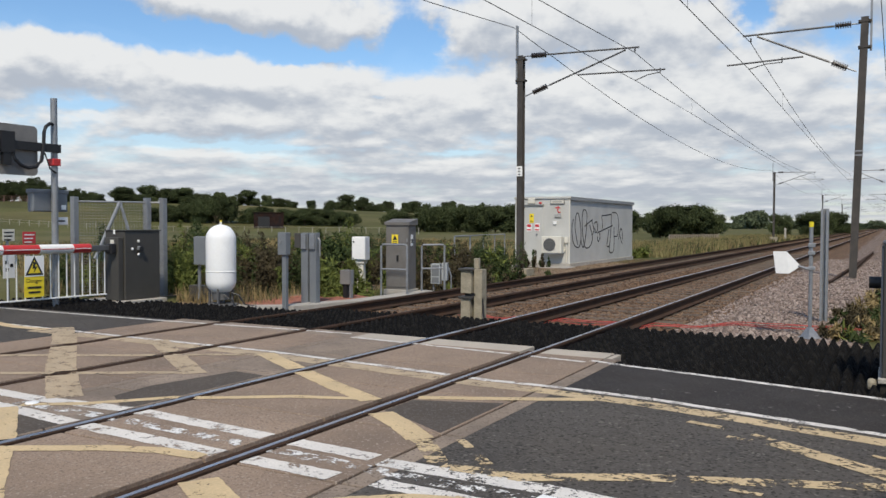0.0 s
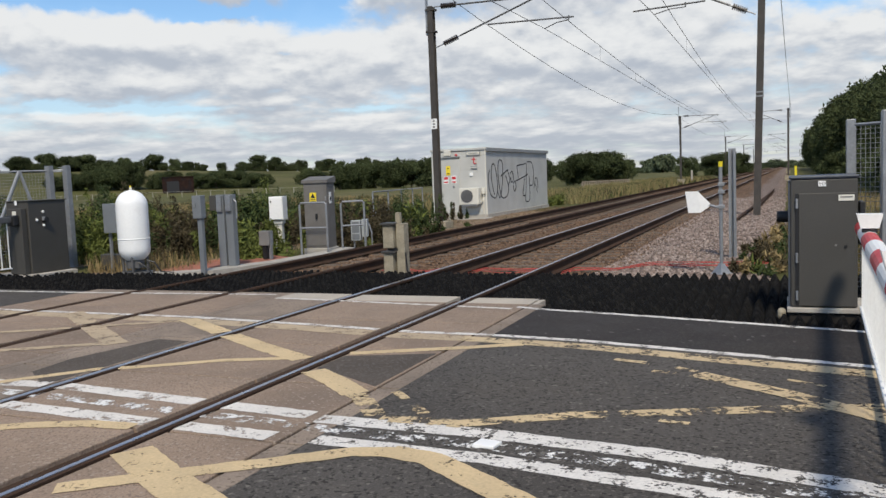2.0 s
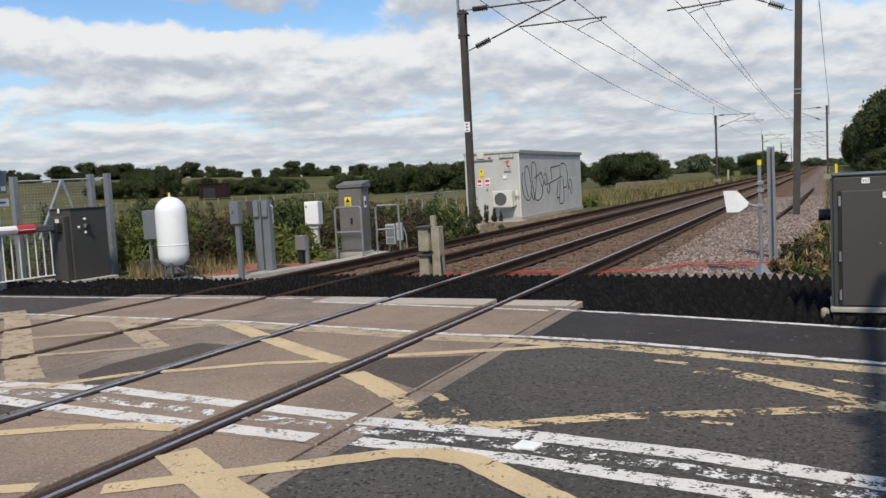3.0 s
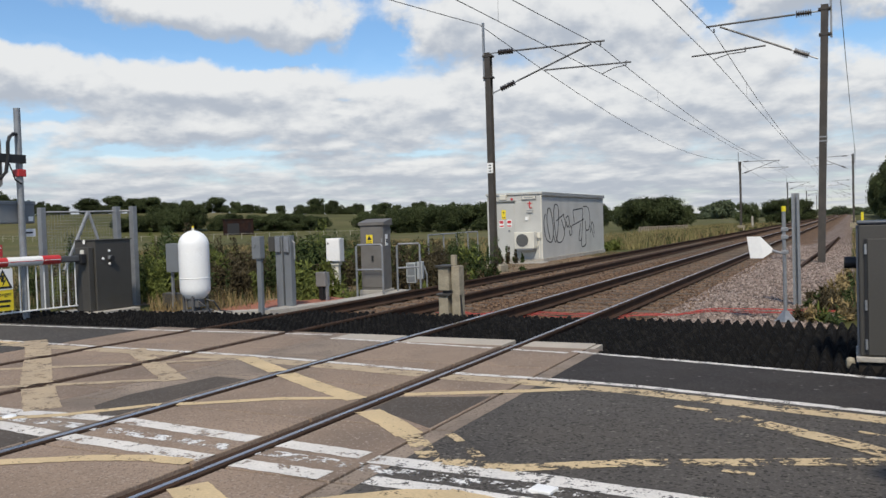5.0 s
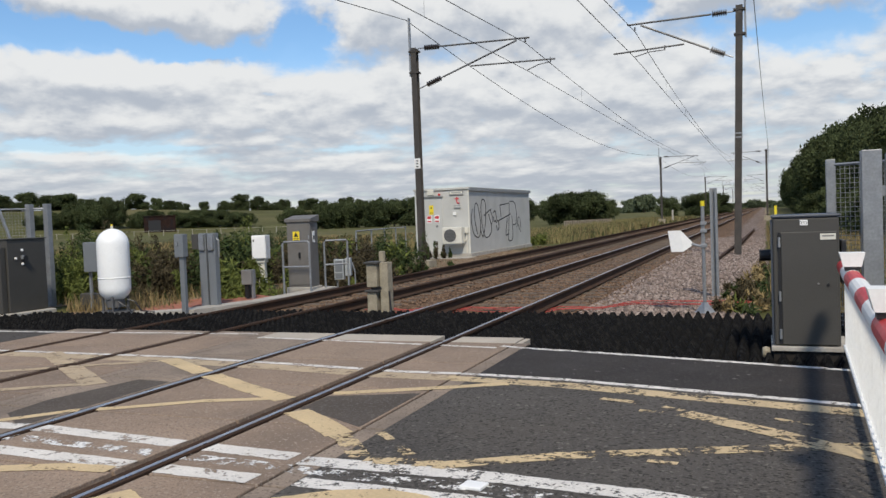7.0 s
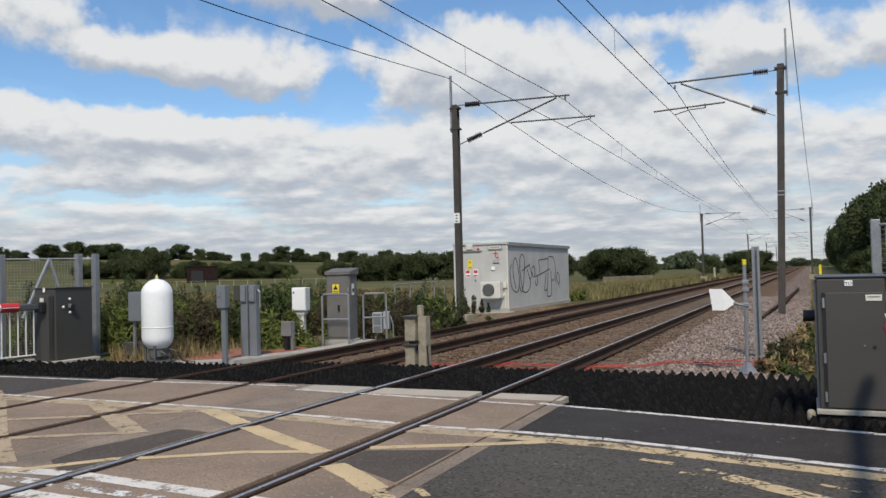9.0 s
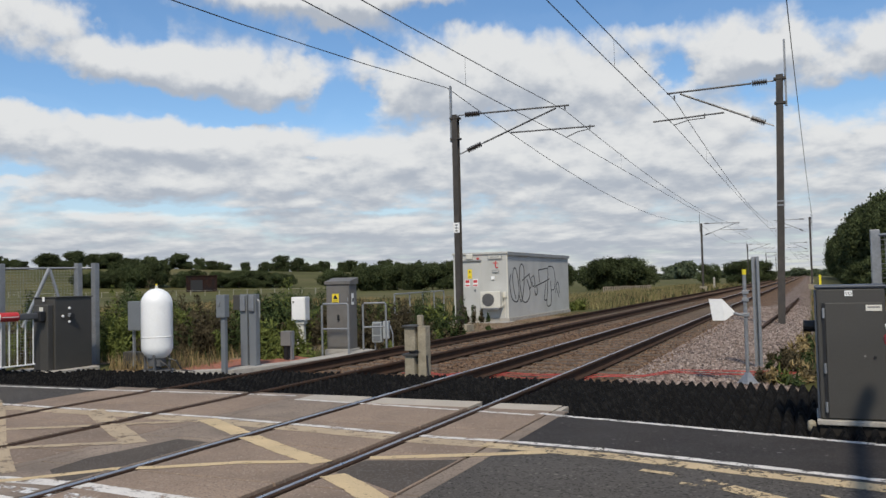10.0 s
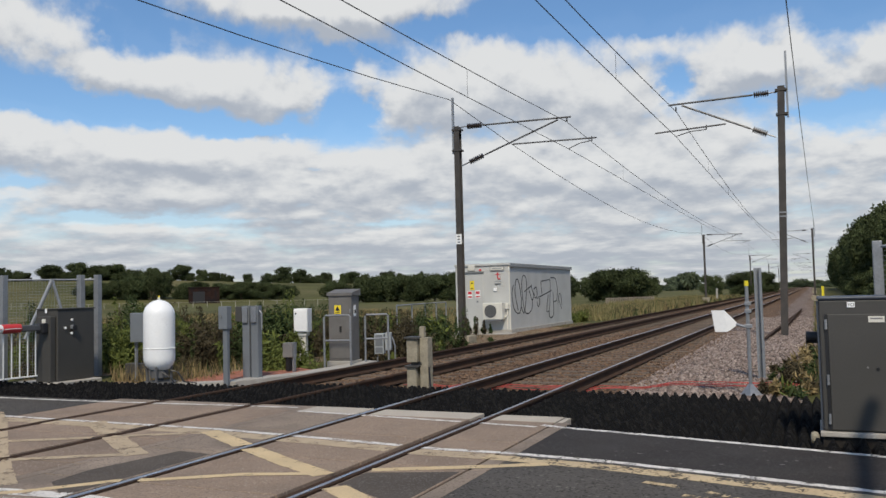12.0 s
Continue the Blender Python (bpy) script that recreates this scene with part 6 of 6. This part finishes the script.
spots += [(-9.0 - rng.uniform(0, 2.0), 23.5 + rng.uniform(-0.6, 0.5), rng.uniform(0.2, 0.75), 0.05, rng.choice((0, 1, 1))) for k in range(14)]
spots += [(-8.3 - rng.uniform(0, 0.5), 18.6 + rng.uniform(-0.4, 1.5), rng.uniform(0.4, 0.9), 0.06, rng.choice((0, 1))) for k in range(6)]
spots += [(-7.7 - rng.uniform(0, 1.3), 13.0 + rng.uniform(-1.5, 3.0), rng.uniform(0.7, 1.15), 0.16, 2) for k in range(9)]
spots += [(-6.7 + rng.uniform(-0.5, 0.5), 5.4 + rng.uniform(-0.6, 0.8), rng.uniform(0.35, 0.8), rng.uniform(0.10, 0.2), 2) for k in range(26)]
spots += [(-8.3 + rng.uniform(-0.5, 0.5), 7.0 + rng.uniform(-0.6, 0.6), rng.uniform(0.8, 1.3), rng.uniform(0.14, 0.26), 0) for k in range(16)]
weed_patch("hut_weeds", "broad-leaved green weeds round the mast and hut", spots, 4, ["weed", "weed_dark", "weed_bright"], (0.03, 0.075), 70)
spots = [(2.85 + rng.uniform(0.0, 1.0) ** 0.7 * 1.8, rng.uniform(2.8, 12.0), rng.uniform(0.10, 0.42), rng.uniform(0.04, 0.11), rng.choice((0, 1, 3, 3, 3))) for k in range(130)]
spots += [(2.62 + rng.uniform(0, 0.75), 3.0 + rng.uniform(0.0, 3.6), rng.uniform(0.06, 0.22), rng.uniform(0.04, 0.09), rng.choice((0, 1, 1, 3))) for k in range(46)]
spots = [s for s in spots if s[1] > 4.6 or s[2] < 0.26]
weed_patch("cess_weeds", "green and straw-coloured weeds beside the barrier machine", spots, 6, ["weed", "weed_dark", "weed_bright", "dry"], (0.02, 0.05), 60, 2.8, 0.4)

spots = [(-7.35 + rng.uniform(-0.35, 0.35), 14.3 + rng.uniform(-0.5, 0.5), rng.uniform(0.7, 1.15), rng.uniform(0.14, 0.24), rng.choice((0, 1, 1))) for k in range(9)]
spots += [(-8.55 + rng.uniform(-0.3, 0.3), 36.0 + rng.uniform(-1.2, 1.2), rng.uniform(0.4, 0.7), 0.3, 1) for k in range(8)]
weed_patch("broad_leaf_plants", "tall broad-leaved light green plants by the mast", spots, 12, ["weed", "weed_bright"], (0.05, 0.10), 48, 2.2, 0.5)
spots = [(3.02 + rng.uniform(-0.16, 0.22), 2.9 + rng.uniform(-0.15, 0.5), rng.uniform(0.12, 0.26), 0.10, rng.choice((0, 0, 1))) for k in range(5)]
weed_patch("dock_plant", "low dock plant with long green leaves by the barrier machine", spots, 14, ["weed", "weed_bright"], (0.022, 0.042), 30, 3.2, 0.4)


def grass_stuff(name, label, count, area, seed, h=(0.3, 0.7), mats=("dry", "weed", "weed_dark"), width=0.012, keep=None):
    """Upright blades in tufts."""
    g = np.random.default_rng(seed)
    x0, x1, y0, y1 = area
    x, y = g.uniform(x0, x1, count), y0 + (y1 - y0) * g.uniform(0, 1, count) ** 1.5
    ok = np.array([keep(a, b) if keep else True for a, b in zip(x, y)])
    x, y = x[ok], y[ok]
    n = len(x)
    z = np.array([ground_z(a, b) for a, b in zip(x, y)])
    nn = np.array([noise.noise(Vector((a * 0.4, b * 0.25, seed))) for a, b in zip(x, y)])
    hh = g.uniform(*h, n) * (1 + 0.5 * nn)
    d = g.uniform(0, math.tau, n)
    w = width * (1 + 0.035 * np.hypot(x - EYE.x, y - EYE.y)) * g.uniform(0.6, 1.4, n)
    lx, ly = g.normal(size=n) * 0.22 * hh, g.normal(size=n) * 0.22 * hh
    v = np.stack([np.stack([x - w * np.cos(d), y - w * np.sin(d), z - 0.02], 1), np.stack([x + w * np.cos(d), y + w * np.sin(d), z - 0.02], 1), np.stack([x + lx, y + ly, z + hh], 1)], 1).reshape(-1, 3)
    k = np.arange(n) * 3
    me = bpy.data.meshes.new(name)
    me.from_pydata(v.tolist(), [], np.stack([k, k + 1, k + 2], 1).tolist())
    for m in mats:
        me.materials.append(M[m])
    me.polygons.foreach_set("material_index", np.where(nn + g.uniform(-0.35, 0.35, n) > 0.05, 0, g.integers(1, len(mats), n)).astype(np.int32))
    return stuff(name, me, label, "grass")


grass_stuff("verge_grass", "dry tall grass along the far side of the line", 26000, (-16, -7.2, 26, 130), 21, (0.25, 0.6), ("straw_dark", "weed", "weed_dark", "dry"), keep=lambda a, b: b > 37 or a < -11.3)
grass_stuff("trackside_grass", "dry grass tufts around the cabinets", 16000, (-13, -6.0, 2.6, 22), 22, (0.10, 0.34), width=0.006, keep=lambda a, b: noise.noise(Vector((a * 0.7, b * 0.7, 2))) > -0.05 and not (b > 12 and -8.4 < a < -6.4))
grass_stuff("cess_grass", "dry grass tufts beside the ballast", 9000, (3.3, 9.0, 2.7, 60), 23, (0.2, 0.6), width=0.007)
grass_stuff("field_grass", "rough pasture grass beyond the weeds", 30000, (-60, -11, 6, 75), 24, (0.12, 0.35), ("dry", "weed", "weed_dark"), 0.010)

# ballast stones
rngs = np.random.default_rng(8)
OCT = np.array([(1, 0, 0), (-1, 0, 0), (0, 1, 0), (0, -1, 0), (0, 0, 1), (0, 0, -1)], float)
TRI = np.array([(0, 2, 4), (2, 1, 4), (1, 3, 4), (3, 0, 4), (2, 0, 5), (1, 2, 5), (3, 1, 5), (0, 3, 5)])


def stones(name, label, count, area, mats, size):
    x0, x1, y0, y1 = area
    x, y = rngs.uniform(x0, x1, count), y0 + (y1 - y0) * rngs.uniform(0, 1, count) ** 1.6
    ok = np.ones(count, bool)
    for r in (R1, R2, R3, R4):
        ok &= np.abs(x - r) > 0.11
    x, y = x[ok], y[ok]
    n = len(x)
    z = np.array([max(ballast_z(a, b), ground_z(a, b)) if a < -5.9 else ballast_z(a, b) for a, b in zip(x, y)])
    s = rngs.uniform(*size, (n, 1, 1))
    v = OCT[None] * s * rngs.uniform(0.6, 1.25, (n, 6, 1)) + rngs.normal(size=(n, 6, 3)) * s * 0.22
    v[:, :, 2] *= 0.75
    v += np.stack([x, y, z + s[:, 0, 0] * 0.3], 1)[:, None]
    f = (TRI[None] + (np.arange(n) * 6)[:, None, None]).reshape(-1, 3)
    me = bpy.data.meshes.new(name)
    me.from_pydata(v.reshape(-1, 3).tolist(), [], f.tolist())
    for m in mats:
        me.materials.append(M[m])
    me.polygons.foreach_set("material_index", np.repeat(rngs.integers(0, len(mats), n), 8).astype(np.int32))
    return stuff(name, me, label, "ballast")


stones("ballast_stones", "loose brown ballast stones between the tracks", 16000, (-6.4, 0.9, 2.6, 22), ("stone_a", "stone_b", "stone_c"), (0.018, 0.038))
stones("cess_stones", "brown gravel beside the far track", 5000, (-8.6, -5.9, 8.0, 34), ("stone_a", "stone_b", "stone_c"), (0.018, 0.036))
stones("fresh_stones", "loose pinkish grey ballast stones beside the near track", 17000, (0.6, 3.2, 2.6, 34), ("stone_d", "stone_e", "stone_f"), (0.020, 0.042))

# ---------------------------------------------------------------- fences and far buildings
tf = thing("tubular_fence", "galvanised tubular fence in the weeds by the hut", "fence", (0, 0, 0))
A, B = Vector((-8.2, 13.6, -0.40)), Vector((-10.3, 22.0, -0.42))
for k in range(5):
    p = A.lerp(B, k / 4)
    part("post", tube([p, p + Vector((0, 0, 1.42))], 0.025, 8), "galv", tf)
for z in (1.42, 0.78):
    part("rail", tube([A + Vector((0, 0, z)), B + Vector((0, 0, z))], 0.022, 8), "galv", tf)


def post_fence(name, label, a, b, d0, d1, step, h, rails, material, size):
    f = thing(name, label, "fence", (0, 0, 0), group="field fences")
    pts = []
    n = step
    for k in range(n + 1):
        x, y = polar(a + (b - a) * k / n, d0 + (d1 - d0) * k / n)
        pts.append(Vector((x, y, ground_z(x, y))))
    for p in pts:
        part("post", box(p.x - size, p.x + size, p.y - size, p.y + size, p.z - 0.2, p.z + h), material, f)
    for z in rails:
        part("rail", tube([p + Vector((0, 0, z)) for p in pts], size * 0.55, 4), material, f)


post_fence("field_fence", "pale post and rail fence across the pasture", 64, 52.8, 321, 321, 26, 2.1, (2.0, 1.3, 0.6), "fence_brown", 0.12)
post_fence("field_fence", "pale post and rail fence on the lower slope", 63, 50.0, 262, 214, 24, 1.5, (1.4, 0.8), "white_tape", 0.05)
post_fence("field_fence", "pale tape fence across the pasture", 50, 30.0, 214, 150, 22, 1.2, (1.1,), "white_tape", 0.045)
post_fence("field_fence", "pale post and rail fence before the thicket", 13.0, 9.9, 92, 100, 26, 0.8, (0.72,), "wood", 0.05)
sh = thing("field_shed", "dark rusty field shed before a hedge", "shed", (*polar(40.2, 228), 0), 40)
zg = ground_z(*polar(40.2, 228))
part("wall", box(-3.9, 3.9, -1.6, 1.6, zg - 0.2, zg + 4.0), "shed", sh)
part("roof", box(-4.1, 4.1, -1.8, 1.8, zg + 4.0, zg + 4.2), "shed", sh)
part("opening", box(-2.8, 0.2, -1.64, -1.6, zg, zg + 3.0), "black", sh)
sx, sy = polar(60.05, 330)
zg = ground_z(sx, sy)
st2 = thing("stable_building", "low white and dark red stable building", "stable", (sx, sy, 0), 60)
part("wall", box(-9, 9, -2.5, 2.5, zg, zg + 3.7), "shed_red", st2)
part("upper_wall", box(-9.02, 9.02, -2.52, 2.52, zg + 3.7, zg + 5.9), "white", st2)
part("roof", box(-9.3, 9.3, -2.8, 2.8, zg + 5.9, zg + 6.1), "hut_trim", st2)
for x in (-5, 1.5, 6):
    part("window", box(x, x + 1.2, -2.56, -2.52, zg + 4.3, zg + 5.3), "black", st2)
mk = thing("marker_post", "yellow marker post in the grass", "post", (3.50, 14.0, -0.35))
part("post", box(-0.02, 0.02, -0.02, 0.02, 0, 1.25), "galv", mk)
part("face", box(-0.028, 0.028, -0.03, -0.02, 1.24, 1.66), "yellow_cap", mk)
for y, x in ((100.8, -7.88),):
    cpst = thing("marker_post", "short pale concrete marker post by the line", "post", (x, y, -0.4))
    part("post", box(-0.11, 0.11, -0.11, 0.11, 0, 1.5, 0.02), "concrete", cpst)
# concrete walkway and brick rubble by the cabinets
bm = bmesh.new()
path = [(-6.6, 2.55), (-5.95, 2.95), (-5.5, 4.4), (-5.42, 5.6), (-5.5, 7.2)]
wide = [0.30, 0.42, 0.36, 0.40, 0.34]
L = [bm.verts.new((x - w / 2, y, -0.055 + 0.0 * i)) for i, ((x, y), w) in enumerate(zip(path, wide))]
R = [bm.verts.new((x + w / 2, y - 0.12, -0.055)) for (x, y), w in zip(path, wide)]
L2 = [bm.verts.new((v.co.x, v.co.y, -0.25)) for v in L]
R2v = [bm.verts.new((v.co.x, v.co.y, -0.25)) for v in R]
for k in range(len(path) - 1):
    bm.faces.new((L[k], R[k], R[k + 1], L[k + 1]))
    bm.faces.new((R[k], R2v[k], R2v[k + 1], R[k + 1]))
    bm.faces.new((L[k + 1], L2[k + 1], L2[k], L[k]))
bm.faces.new((L[0], L2[0], R2v[0], R[0]))
solo("walkway", bm, "concrete", "narrow pale concrete walkway beside the far track", "walkway", "structure")
bm = bmesh.new()
for k in range(900):
    y = rng.uniform(2.7, 8.0)
    x = -6.05 - rng.uniform(0.0, 1.1) if y < 5.5 else -5.9 - rng.uniform(-0.1, 0.5)
    s = rng.uniform(0.015, 0.045)
    z = ground_z(x, y) + 0.012
    p = [bm.verts.new((x + s * math.cos(a + k), y + s * math.sin(a + k), z)) for a in (0, 1.6, 3.1, 4.7)]
    q = bm.verts.new((x, y, z + s * 0.8))
    for i in range(4):
        bm.faces.new((p[i], p[(i + 1) % 4], q))
tagged(solo("brick_rubble", bm, "brick_dust", "crushed red brick rubble round the posts", "rubble"), kind="stuff")
bm = bmesh.new()
sheet([(-7.2, 2.9), (-6.3, 2.6), (-5.75, 3.4), (-5.7, 5.2), (-6.4, 5.6), (-7.0, 4.4)], -0.075, bm)
solo("brick_floor", bm, "brick_dust", "red brick dust on the ground by the posts", "ground", "structure")
